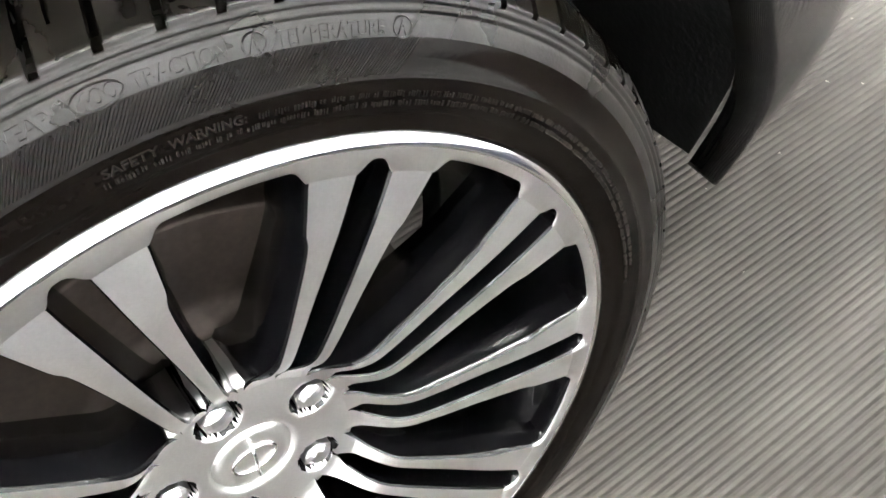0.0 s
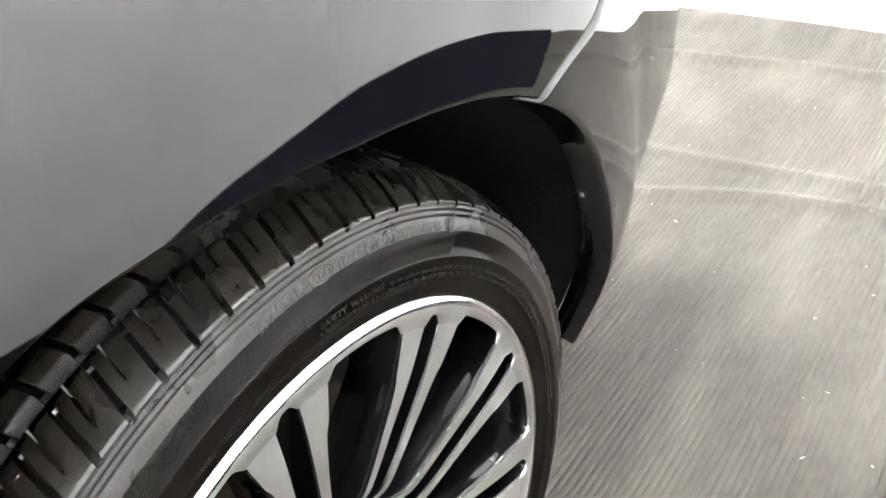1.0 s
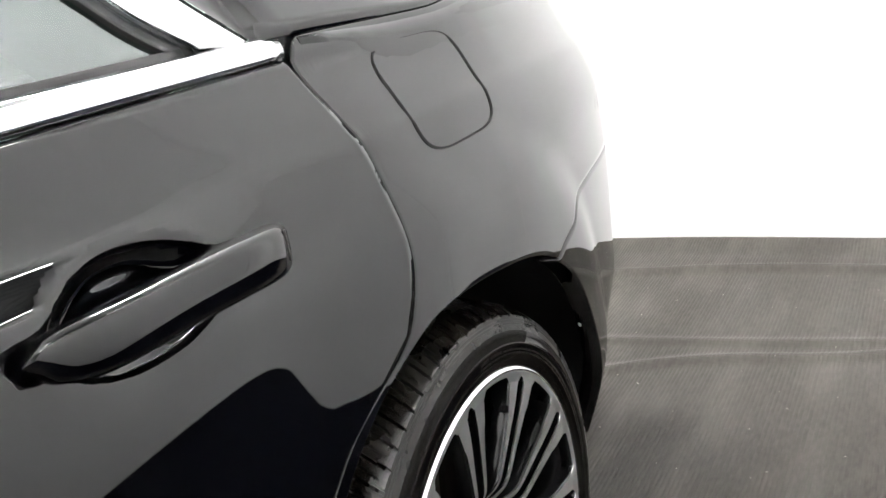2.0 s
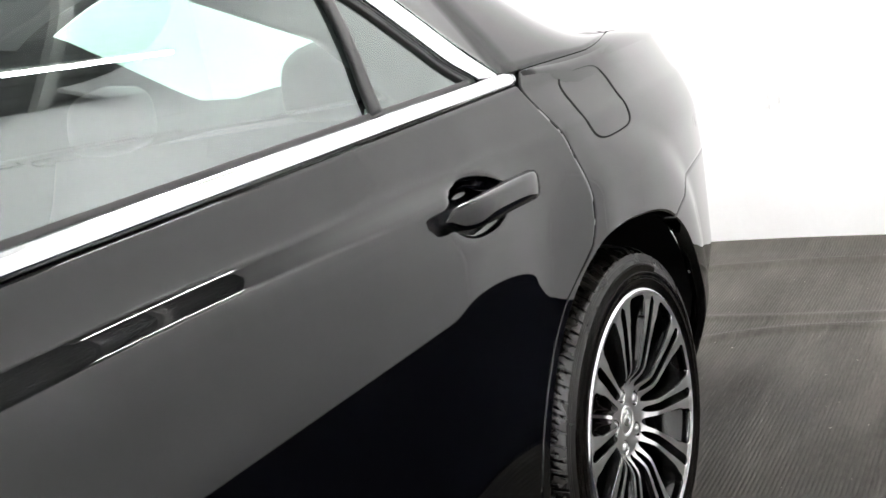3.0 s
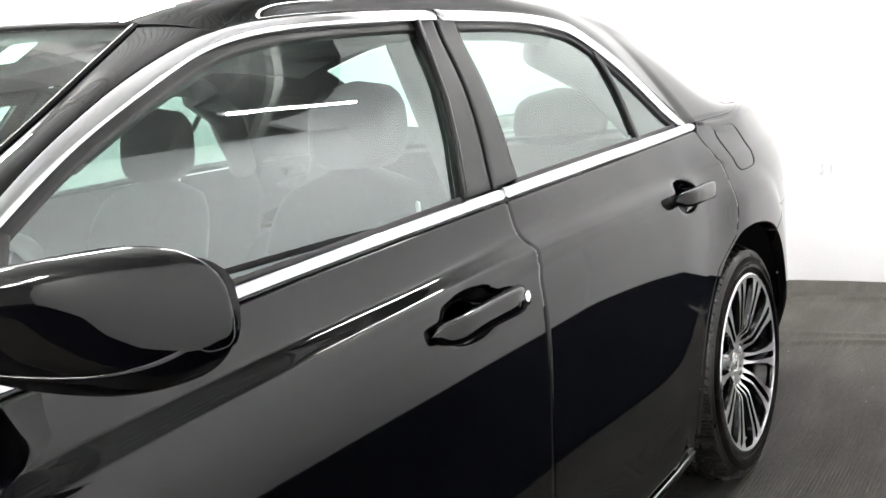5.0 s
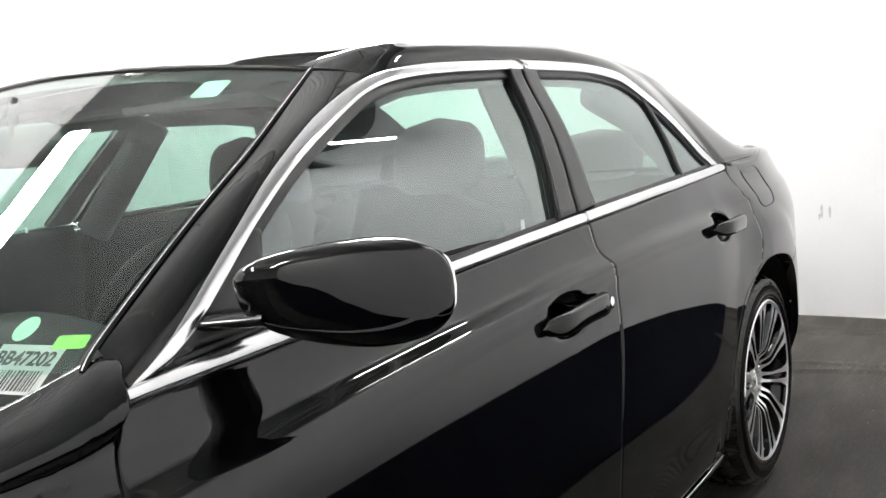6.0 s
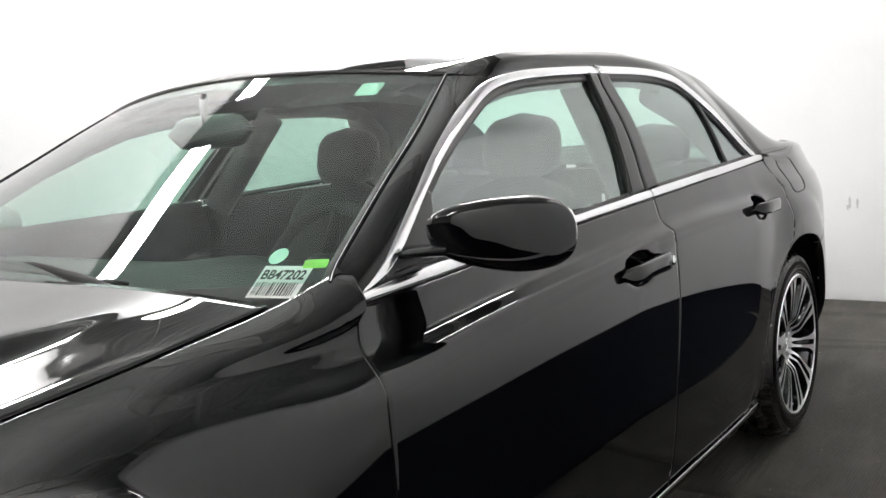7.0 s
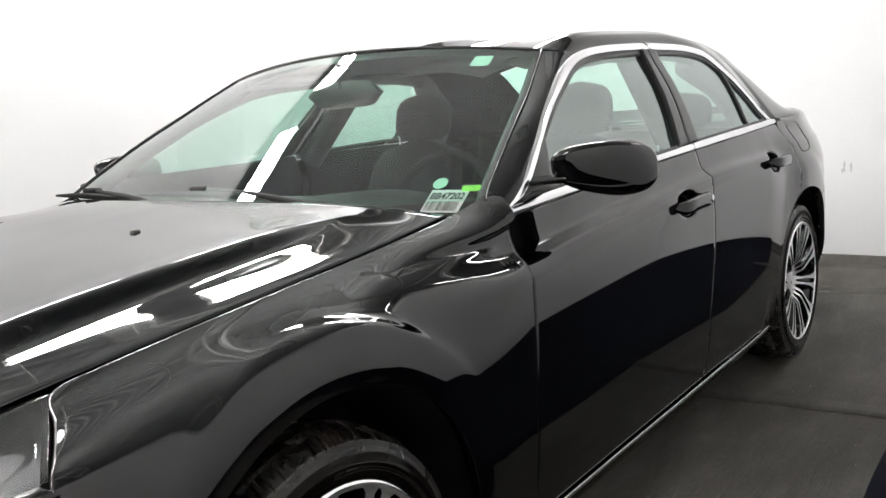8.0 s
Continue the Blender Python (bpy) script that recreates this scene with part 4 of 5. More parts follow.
def handles(front, rear, s):
    for door, cx, cz, x0, x1, tilt in ((rear, CUPS[0][0], CUPS[0][1], -0.598, -0.332, -0.004), (front, CUPS[1][0], CUPS[1][1], -1.580, -1.332, 0.002)):
        rows = []
        n = 28
        for i in range(n):
            u = i / (n - 1)
            x = lerp(x0, x1, u)
            zc = cz + tilt * (u - 0.5) * 2
            surf = max(half_width(x, cz - 0.045), half_width(x, cz + 0.03)) - 0.004
            lift = 0.038 * (1 - abs(2 * u - 1) ** 5) ** 0.7 + 0.004
            hh = (0.0185 + 0.003 * u) * (1 - abs(2 * u - 1) ** 10) ** 0.5 + 0.001
            th = 0.0125 * (1 - abs(2 * u - 1) ** 10) ** 0.5 + 0.001
            row = []
            for k in range(16):
                a = 2 * math.pi * k / 16
                ca, sa = math.cos(a), math.sin(a)
                sq = lambda q: math.copysign(abs(q) ** 0.6, q)
                row.append((x, s * (surf + lift - th + th * sq(ca)), zc + hh * sq(sa) + 0.004 * math.sin(math.pi * u)))
            rows.append(row)
        h = sheet("door_handle", rows, PAINT, door, (0, s, 0), "gloss black pull handle over a scooped recess", fold=0, close=True)
        if door is front:
            b = bmesh.new()
            bmesh.ops.create_uvsphere(b, u_segments=16, v_segments=8, radius=1.0, matrix=Matrix.Translation((x1 - 0.030, s * (half_width(x1, cz - 0.045) + 0.0335), cz + 0.004)) @ Matrix.Diagonal((0.0085, 0.004, 0.0125, 1)))
            part("key_cap", b, CHROME, h, "bright oval lock cover")
            b = bmesh.new()
            bmesh.ops.create_uvsphere(b, u_segments=12, v_segments=6, radius=1.0, matrix=Matrix.Translation((x1 - 0.062, s * (half_width(x1, cz - 0.045) + 0.0365), cz + 0.002)) @ Matrix.Diagonal((0.005, 0.0012, 0.005, 1)))
            part("lock_button", b, BLACK_TRIM, h)
        else:
            w, q = tube([(x1 - 0.028, s * (max(half_width(x1 - 0.028, cz - 0.045), half_width(x1 - 0.028, cz + 0.03)) + 0.0292), cz - 0.012 + 0.002 * k) for k in range(14)], 0.0009, 5)
            mesh_ob("cap_joint", w, q, BLACK_TRIM, h)


def fuel_flap(car):
    pts = []
    cx, cz, hw, hh = 0.056, 0.997, 0.106, 0.062
    for k in range(48):
        a = 2 * math.pi * k / 48
        c, d = math.cos(a), math.sin(a)
        x = cx + hw * math.copysign(abs(c) ** 0.45, c)
        z = cz + hh * math.copysign(abs(d) ** 0.45, d)
        x += 0.010 * (z - cz) / hh
        pts.append(quarter_point(x, z, -1) + Vector((0, -0.0004, 0)))
    w, q = tube(pts, 0.0017, 5, closed=True)
    mesh_ob("fuel_flap_seam", w, q, GAP_BLACK, car, "dark joint round the fuel filler flap")


def mirror(car, s):
    """A door mirror: housing, lower shell, stalk and glass."""
    a, b = Vector((-2.200, 0.918, 1.089)), Vector((-2.058, 1.115, 1.070))
    axis = (b - a)
    rows = []
    n, m = 30, 36
    for i in range(n):
        u = i / (n - 1)
        e = 0.5 - 0.5 * math.cos(math.pi * u)
        c = a + axis * e
        k = (1 - abs(2 * e - 1) ** 3.6) ** 0.5
        hh = (0.048 + 0.018 * ss(0, 0.7, e)) * k
        dd = (0.050 + 0.016 * ss(0, 0.5, e)) * k
        row = []
        for j in range(m):
            t = 2 * math.pi * j / m
            ca, sa = math.cos(t), math.sin(t)
            fx = -math.copysign(abs(ca) ** 0.62, ca) * dd * (1.0 + 0.30 * sa if ca > 0 else 0.55)
            fz = math.copysign(abs(sa) ** 0.72, sa) * hh
            row.append((c.x + fx, s * (c.y + 0.25 * fx), c.z + fz))
        rows.append(row)
    body = sheet("door_mirror", rows, PAINT, car, (-1, s * 0.1, 0), "gloss black door mirror on a short stalk" if s < 0 else "gloss black door mirror, folded back", fold=0, close=True)
    if s > 0:
        body.matrix_basis = pose(a.x, a.y, 0, 0, 0, -50) @ pose(-a.x, -a.y, 0)
    # lower shell, a thin skin proud of the housing's foot
    rows = []
    for i in range(n):
        e = lerp(0.03, 0.97, 0.5 - 0.5 * math.cos(math.pi * i / (n - 1)))
        c = a + axis * e
        k = (1 - abs(2 * e - 1) ** 3.6) ** 0.5
        hh, dd = (0.048 + 0.018 * ss(0, 0.7, e)) * k * 1.025, (0.050 + 0.016 * ss(0, 0.5, e)) * k * 1.03
        row = []
        for j in range(19):
            t = math.radians(lerp(-28, -160, j / 18))
            ca, sa = math.cos(t), math.sin(t)
            fx = -math.copysign(abs(ca) ** 0.62, ca) * dd * (1.0 + 0.30 * sa if ca > 0 else 0.55)
            row.append((c.x + fx, s * (c.y + 0.25 * fx), c.z + math.copysign(abs(sa) ** 0.72, sa) * hh))
        rows.append(row)
    sheet("lower_shell", rows, PAINT, body, (0, 0, -1), "gloss black lower mirror shell", fold=0.003, lip=0.0006)
    rows = []
    for i in range(9):
        u = i / 8
        c = Vector((-2.215, 0.842, 1.052)).lerp(Vector((-2.185, 0.955, 1.060)), u)
        row = []
        for j in range(16):
            t = 2 * math.pi * j / 16
            row.append((c.x + 0.040 * math.cos(t) * (1 - 0.15 * u), s * c.y, c.z + 0.012 * math.sin(t)))
        rows.append(row)
    sheet("stalk", rows, RIM_BLACK, body, (0, 0, 1), "black mirror stalk", fold=0, close=True)
    v, f = [], []
    for i in range(24):
        t = 2 * math.pi * i / 24
        e = 0.5 + 0.40 * math.copysign(abs(math.cos(t)) ** 0.6, math.cos(t))
        c = a + axis * e
        v.append((c.x + 0.040, s * (c.y + 0.012), c.z + 0.052 * math.copysign(abs(math.sin(t)) ** 0.6, math.sin(t))))
    mesh_ob("mirror_glass", v, [tuple(range(24)) if s < 0 else tuple(range(23, -1, -1))], MIRROR, body, "flat mirror glass", smooth=False)


def liner(car, s):
    for cx, cz, wide in ((0.012, 0.345, 0.430), (-3.045, 0.368, 0.44)):
        rows = []
        for k in range(33):
            deg = lerp(-102, 92, k / 32)
            a = math.radians(deg)
            r = wide + (REAR_LIP(deg) - 0.42 if cx > -1 else 0.0)
            px, pz = cx + r * math.sin(a), cz + r * math.cos(a)
            edge = min(0.925, half_width(px, max(pz, 0.3)) - 0.035)
            p = [(cx + (r + 0.012 * math.sin(7 * a)) * math.sin(a), s * y, pz) for y in (edge, edge - 0.025, 0.80, 0.62)]
            rows.append(p)
        sheet("wheel_liner", rows, LINER, car, (0, 0, -1), "matt black wheel arch liner", fold=0)
        # back of the wheel well
        r = wide + (0.07 if cx > -1 else 0.0)
        v = [(cx, s * 0.62, cz)] + [(cx + r * math.sin(math.radians(lerp(-102, 102, k / 32))), s * 0.62, cz + r * math.cos(math.radians(lerp(-102, 102, k / 32)))) for k in range(33)]
        mesh_ob("wheel_well", v, [(0, k, k + 1) for k in range(1, 33)], LINER, car)
        if s < 0 and cx > -1:
            b = bmesh.new()
            bmesh.ops.create_uvsphere(b, u_segments=12, v_segments=8, radius=0.007, matrix=Matrix.Translation((cx + 0.375, s * 0.915, cz + 0.20)) @ Matrix.Diagonal((1, 0.5, 1, 1)))
            part("liner_clip", b, SATIN, car)


def front_end(car):
    # hood: a broad raised middle that falls in a crease to a flatter shoulder
    rise = pchip([(0.0, 1.0), (0.25, 0.985), (0.5, 0.94), (0.68, 0.888), (0.745, 0.850), (0.758, 0.815), (0.773, 0.70), (0.787, 0.53), (0.798, 0.42), (0.809, 0.360), (0.822, 0.326), (0.85, 0.276), (0.88, 0.228), (0.90, 0.195), (0.94, 0.130), (0.97, 0.082), (0.985, 0.048), (1.0, 0.0)])
    soft = pchip([(0.0, 1.0), (0.25, 0.965), (0.5, 0.86), (0.7, 0.66), (0.85, 0.40), (0.94, 0.18), (1.0, 0.0)])
    mid = pchip([(-3.95, 0.80), (-3.75, 0.868), (-3.5, 0.945), (-3.2, 0.995), (-2.9, 1.022), (-2.6, 1.048), (-2.5, 1.054)])
    grid = [0.62 * k / 16 for k in range(16)] + [0.62 + 0.38 * k / 56 for k in range(57)]
    grid = [-a for a in reversed(grid[1:])] + grid
    rows = []
    for i in range(60):
        u = i / 59
        row = []
        for t in grid:
            x0 = lerp(-2.478, -3.72, u)
            x = x0 - 0.16 * (1 - t * t) * u ** 2 - 0.105 * (1 - t * t) * (1 - u) ** 3
            ye, ze = hood_y(x0) - 0.003, hood_z(x0)
            a = abs(t)
            g = lerp(soft(a), rise(a), ss(-2.56, -2.85, x0))
            row.append((x, t * ye, ze + (mid(x) - ze) * g))
        rows.append(row)
    sheet("hood", rows, PAINT, car, (0, 0, 1), "gloss black hood with raised centre and sharp creases", fold=0.015)
    # cowl
    rows = []
    for dx, dz in ((0.0, -0.03), (0.03, -0.028), (0.08, -0.030), (0.14, -0.02)):
        rows.append([(-2.555 + dx + 0.02 * (y / 0.7) ** 2 + 0.0, y, 1.034 + dz - 0.02 * (y / 0.75) ** 2) for y in [lerp(-0.76, 0.76, k / 30) for k in range(31)]])
    sheet("cowl", rows, BLACK_TRIM, car, (0, 0, 1), "black plastic cowl under the windscreen", fold=0.02)
    # nose, built plainly where it stays out of sight
    rows = []
    for z in [0.80 - 0.06 * k for k in range(11)]:
        yy = 0.72 - 0.05 * abs(z - 0.5)
        rows.append([(-3.80 - 0.16 * (1 - u * u) + 0.1 * abs(z - 0.5) ** 1.5, u * yy, z) for u in [2 * k / 24 - 1 for k in range(25)]])
    sheet("front_bumper", rows, PAINT, car, (-1, 0, 0), "gloss black front bumper and nose")
    start = pchip([(0.85, -3.518), (0.90, -3.494), (0.98, -3.444), (1.045, -3.404)])
    for s in (-1, 1):
        rows, deep = [], []
        for i in range(22):
            v = lerp(0.857, 1.045, i / 21)
            row, back = [], []
            for k in range(20):
                x = lerp(start(v) - 0.004, -3.82, k / 19)
                p = fender_point(x, v, s)
                row.append(p)
                back.append((p.x + 0.02, p.y - s * 0.06, p.z - 0.03))
            rows.append(row)
            deep.append(back)
        ob = sheet("headlight", rows, LENS, car, (-0.6, s, 0.2), "clear headlight lens over a dark surround with bright bowls", fold=0.012)
        ob.visible_shadow = False
        sheet("reflector", deep, BLACK_TRIM, ob, (-0.6, s, 0.2), fold=0.0)
        b = bmesh.new()
        for dy in (0.0, -0.11):
            bmesh.ops.create_uvsphere(b, u_segments=20, v_segments=12, radius=0.045, matrix=Matrix.Translation((-3.60 + dy * 0.6, s * (0.72 + dy), 0.79)))
        part("headlight_bowl", b, CHROME, ob)
    # wipers and washer jets
    for arm, blade in (([(-2.545, -0.54, 1.010), (-2.53, -0.44, 1.030), (-2.505, -0.20, 1.054), (-2.490, 0.02, 1.066)], [(-2.500, -0.46, 1.034), (-2.505, -0.2, 1.050), (-2.505, 0.05, 1.056), (-2.495, 0.33, 1.050)]),
                       ([(-2.565, 0.10, 1.022), (-2.53, 0.28, 1.044), (-2.47, 0.56, 1.058)], [(-2.52, 0.34, 1.044), (-2.49, 0.58, 1.046), (-2.45, 0.80, 1.040)])):
        w, q = tube(along(arm, 16), [0.013 - 0.005 * k / 15 for k in range(16)], 8)
        wiper = mesh_ob("wiper", w, q, RUBBER_PLAIN, car, "matt black wiper arm at rest")
        w, q = tube(along(blade, 16), [0.004 + 0.0055 * math.sin(math.pi * k / 15) for k in range(16)], 6)
        mesh_ob("blade", w, q, RUBBER_PLAIN, wiper)
        b = bmesh.new()
        bmesh.ops.create_cone(b, cap_ends=True, segments=16, radius1=0.016, radius2=0.011, depth=0.02, matrix=Matrix.Translation(arm[0]))
        part("pivot_cap", b, RUBBER_PLAIN, wiper)
        b = box(bmesh.new(), (arm[-1][0] - 0.018, arm[-1][1] - 0.035, arm[-1][2] - 0.016), (arm[-1][0] + 0.012, arm[-1][1] + 0.03, arm[-1][2] + 0.010), 0.006)
        part("blade_clip", b, RUBBER_PLAIN, wiper)
    for x, y, z in ((-2.895, -0.245, 1.017), (-2.855, 0.40, 1.013)):
        b = box(bmesh.new(), (x - 0.011, y - 0.009, z - 0.010), (x + 0.011, y + 0.009, z + 0.010), 0.005)
        part("washer_jet", b, BLACK_TRIM, car, "small black washer jet on the hood")


# ---- wheels ----
def tyre_mesh(parent):
    side = [(0.262, 0.018), (0.2665, 0.0085), (0.270, 0.0062), (0.2735, 0.0054), (0.2765, 0.0052), (0.279, 0.0052), (0.2795, 0.0038), (0.287, 0.0036), (0.2935, 0.0036), (0.2968, 0.0036), (0.2973, 0.0028), (0.2990, 0.0028), (0.2995, 0.0038),
            (0.308, 0.0050), (0.3165, 0.0076), (0.3225, 0.0100), (0.3250, 0.0116), (0.3256, 0.0123), (0.3264, 0.0122), (0.3278, 0.0119), (0.3290, 0.0128), (0.3297, 0.0136), (0.3308, 0.0134), (0.3320, 0.0133), (0.3332, 0.0142), (0.3339, 0.0148), (0.3350, 0.0146), (0.3362, 0.0150)]
    tread = [(0.3378, 0.0172), (0.3408, 0.0222), (0.3440, 0.0278), (0.3470, 0.0335), (0.3497, 0.0405), (0.3512, 0.0460), (0.3523, 0.0510), (0.3450, 0.0525), (0.3450, 0.0595), (0.3535, 0.0610), (0.3555, 0.072), (0.3567, 0.084), (0.3487, 0.0855), (0.3487, 0.0945), (0.3577, 0.096), (0.358, 0.116)]
    prof = side + tread
    prof += [(r, 0.232 - d) for r, d in reversed(prof[:-1])]
    ns = len(side)
    pitches, cuts = 85, (0.0, 0.035, 0.042, 0.205, 0.212, 0.25, 0.42, 0.50, 0.515, 0.565, 0.58, 0.78)
    v, f, cutin = [], [], []
    m = len(prof)
    angles = [(p + c) / pitches * 2 * math.pi for p in range(pitches) for c in cuts]
    phase = [c for p in range(pitches) for c in cuts]
    for a0, c in zip(angles, phase):
        for j, (r, d) in enumerate(prof):
            dd = min(d, 0.232 - d)
            slant = 0.42 * ((dd - 0.014) if dd < 0.06 else 0.046 - (dd - 0.06) * 0.6) / 0.038 / pitches * 2 * math.pi
            a = a0 + slant
            deep = 0.0
            if ns - 2 <= j <= m - ns + 1:
                if c in (0.042, 0.205) and (dd < 0.0515 or dd > 0.0955):
                    deep = 0.0090 if dd > 0.025 else 0.005
                if c in (0.515, 0.565) and 0.030 < dd < 0.050:
                    deep = 0.0045
                if c in (0.042, 0.205) and 0.0605 < dd < 0.0845:
                    deep = 0.005
            v.append(((r - deep) * math.sin(a), d, (r - deep) * math.cos(a)))
            cutin.append(deep > 0)
    n = len(angles)
    for i in range(n):
        i2 = (i + 1) % n
        for j in range(m - 1):
            f.append((i * m + j, i2 * m + j, i2 * m + j + 1, i * m + j + 1))
    slots = []
    for i in range(n):
        for j in range(m - 1):
            r = (prof[j][0] + prof[j + 1][0]) / 2
            slots.append(0 if ns - 2 < j < m - ns + 1 else (1 if r < 0.3168 else 2))
    flat = [not any(cutin[k] for k in q) for q in f]
    ob = mesh_ob("tyre", v, f, [TYRE, TYRE_WALL, TYRE_BAND], parent, "black low-profile road tyre, shiny and lightly dusty", slots=slots)
    ob.data.polygons.foreach_set("use_smooth", flat)
    return ob


def ring_text(words, base, high, depth, lean):
    """Raised words bent round the tyre's wall: each (text, from, to) in degrees from the top."""
    v, f = [], []
    for body, a0, a1 in words:
        cu = bpy.data.curves.new("writing", "FONT")
        cu.body, cu.size, cu.extrude, cu.offset = body, 1.0, 0.5, 0.012
        cu.resolution_u = 3
        tmp = bpy.data.objects.new("writing", cu)
        scene.collection.objects.link(tmp)
        me = bpy.data.meshes.new_from_object(tmp)
        bpy.data.objects.remove(tmp)
        x0, x1 = min(p.co.x for p in me.vertices), max(p.co.x for p in me.vertices)
        top = max(p.co.y for p in me.vertices)
        k = len(v)
        for p in me.vertices:
            a = math.radians(lerp(a0, a1, (p.co.x - x0) / (x1 - x0)))
            u = p.co.y / top
            r = base + high * u
            v.append((r * math.sin(a), depth + lean * u - (0.0005 if p.co.z > 0 else -0.0003), r * math.cos(a)))
        f += [tuple(k + q for q in poly.vertices) for poly in me.polygons]
        bpy.data.meshes.remove(me)
    return v, f


def lettering(parent):
    """Raised writing and hatching in rings on the tyre's wall."""
    rng = random.Random(4)
    outer = [("TREADWEAR", -9.0, 0.3), ("400", 1.9, 4.9), ("TRACTION", 5.9, 13.0), ("A", 14.5, 15.5), ("TEMPERATURE", 16.8, 26.2), ("A", 27.5, 28.4)]
    v, f = ring_text(outer, 0.3175, 0.0060, 0.0079, 0.0028)
    for mid_a, wide in ((3.4, 0.0105), (15.0, 0.0052), (27.95, 0.0050)):
        pts = []
        for k in range(28):
            t = 2 * math.pi * k / 28
            a, u = math.radians(mid_a) + wide * math.cos(t) / 0.3205, 0.5 + 0.72 * math.sin(t)
            r = 0.3175 + 0.006 * u
            pts.append((r * math.sin(a), 0.0079 + 0.0028 * u, r * math.cos(a)))
        w, q = tube(pts, 0.0005, 5, closed=True)
        f += [tuple(len(v) + i for i in p) for p in q]
        v += [tuple(p) for p in w]
    tagged(mesh_ob("lettering", v, f, TYRE_BAND, parent, "raised grading TREADWEAR 400 TRACTION A TEMPERATURE A round the tyre wall", smooth=False), kind="stuff")
    v, f = ring_text([("SAFETY", 1.2, 5.9), ("WARNING:", 6.7, 13.4)], 0.2893, 0.0044, 0.0036, 0.0)

    def bar(a, r, w, h, d):
        k = len(v)
        for dr in (-h / 2, h / 2):
            for da in (-w / 2 / r, w / 2 / r):
                for dep in (0.0003, -0.0006):
                    v.append(((r + dr) * math.sin(a + da), d + dep, (r + dr) * math.cos(a + da)))
        f.extend([(k + q[0], k + q[1], k + q[2], k + q[3]) for q in ((1, 3, 7, 5), (0, 1, 5, 4), (2, 6, 7, 3), (0, 2, 3, 1), (4, 5, 7, 6))])
    # two fine lines of writing that cannot be read
    for r, start, stop in ((0.2905, 14.6, 88), (0.2857, 1.0, 92), (0.2905, 150, 235), (0.2857, 150, 235)):
        a = math.radians(start)
        while a < math.radians(stop):
            for _ in range(rng.choice((2, 4, 5, 7, 9))):
                w = rng.choice((0.0005, 0.0007, 0.0010))
                h = rng.choice((0.0026, 0.0026, 0.0018))
                bar(a, r + rng.choice((-0.0003, 0.0, 0.0003)), w, h, 0.0036)
                a += (w + rng.choice((0.0006, 0.0008, 0.0011))) / r
            a += 0.0017 / r
    tagged(mesh_ob("lettering", v, f, TYRE_MARK, parent, "raised words SAFETY WARNING and finer writing too small to read", smooth=False), kind="stuff")
    # fine slanted hatching between the rings
    hv, hf = [], []
    for k in range(372):
        a = math.radians(-92) + k * 0.00175 / 0.311
        q = len(hv)
        for r, da in ((0.3003, 0.0), (0.308, 0.019), (0.3160, 0.039)):
            d = 0.0039 if r < 0.302 else (0.0050 if r < 0.31 else 0.0078)
            for e, dep in ((-0.00055, 0.0005), (0.0, -0.0005), (0.00055, 0.0005)):
                hv.append((r * math.sin(a + da + e / r), d + dep, r * math.cos(a + da + e / r)))
        hf += [(q + j, q + 1 + j, q + 4 + j, q + 3 + j) for j in (0, 1, 3, 4)]
    tagged(mesh_ob("hatching", hv, hf, TYRE_MARK, parent, "fine raised hatching on the tyre wall", smooth=False), kind="stuff")


face_d = pchip([(0.0, 0.050), (0.05, 0.0505), (0.068, 0.0495), (0.078, 0.0462), (0.088, 0.0372), (0.098, 0.0288), (0.110, 0.0232), (0.13, 0.0197), (0.16, 0.0160), (0.19, 0.0122), (0.22, 0.0092), (0.245, 0.0078), (0.262, 0.0072)])
slot_w = pchip([(0.07, 0.0028), (0.082, 0.0052), (0.10, 0.0076), (0.13, 0.0088), (0.16, 0.0094), (0.21, 0.0097), (0.235, 0.0100), (0.2525, 0.0100)])
spoke_w = pchip([(0.07, 0.0215), (0.08, 0.0192), (0.09, 0.0180), (0.105, 0.0180), (0.13, 0.0196), (0.16, 0.0222), (0.175, 0.0238), (0.190, 0.0256), (0.204, 0.0280), (0.212, 0.0312), (0.22, 0.0330), (0.24, 0.0375), (0.2525, 0.0405), (0.2585, 0.052)])
flank_w = pchip([(0.070, 0.002), (0.085, 0.005), (0.105, 0.0085), (0.135, 0.0120), (0.165, 0.0110), (0.185, 0.0130), (0.205, 0.0120), (0.23, 0.007), (0.2585, 0.003)])


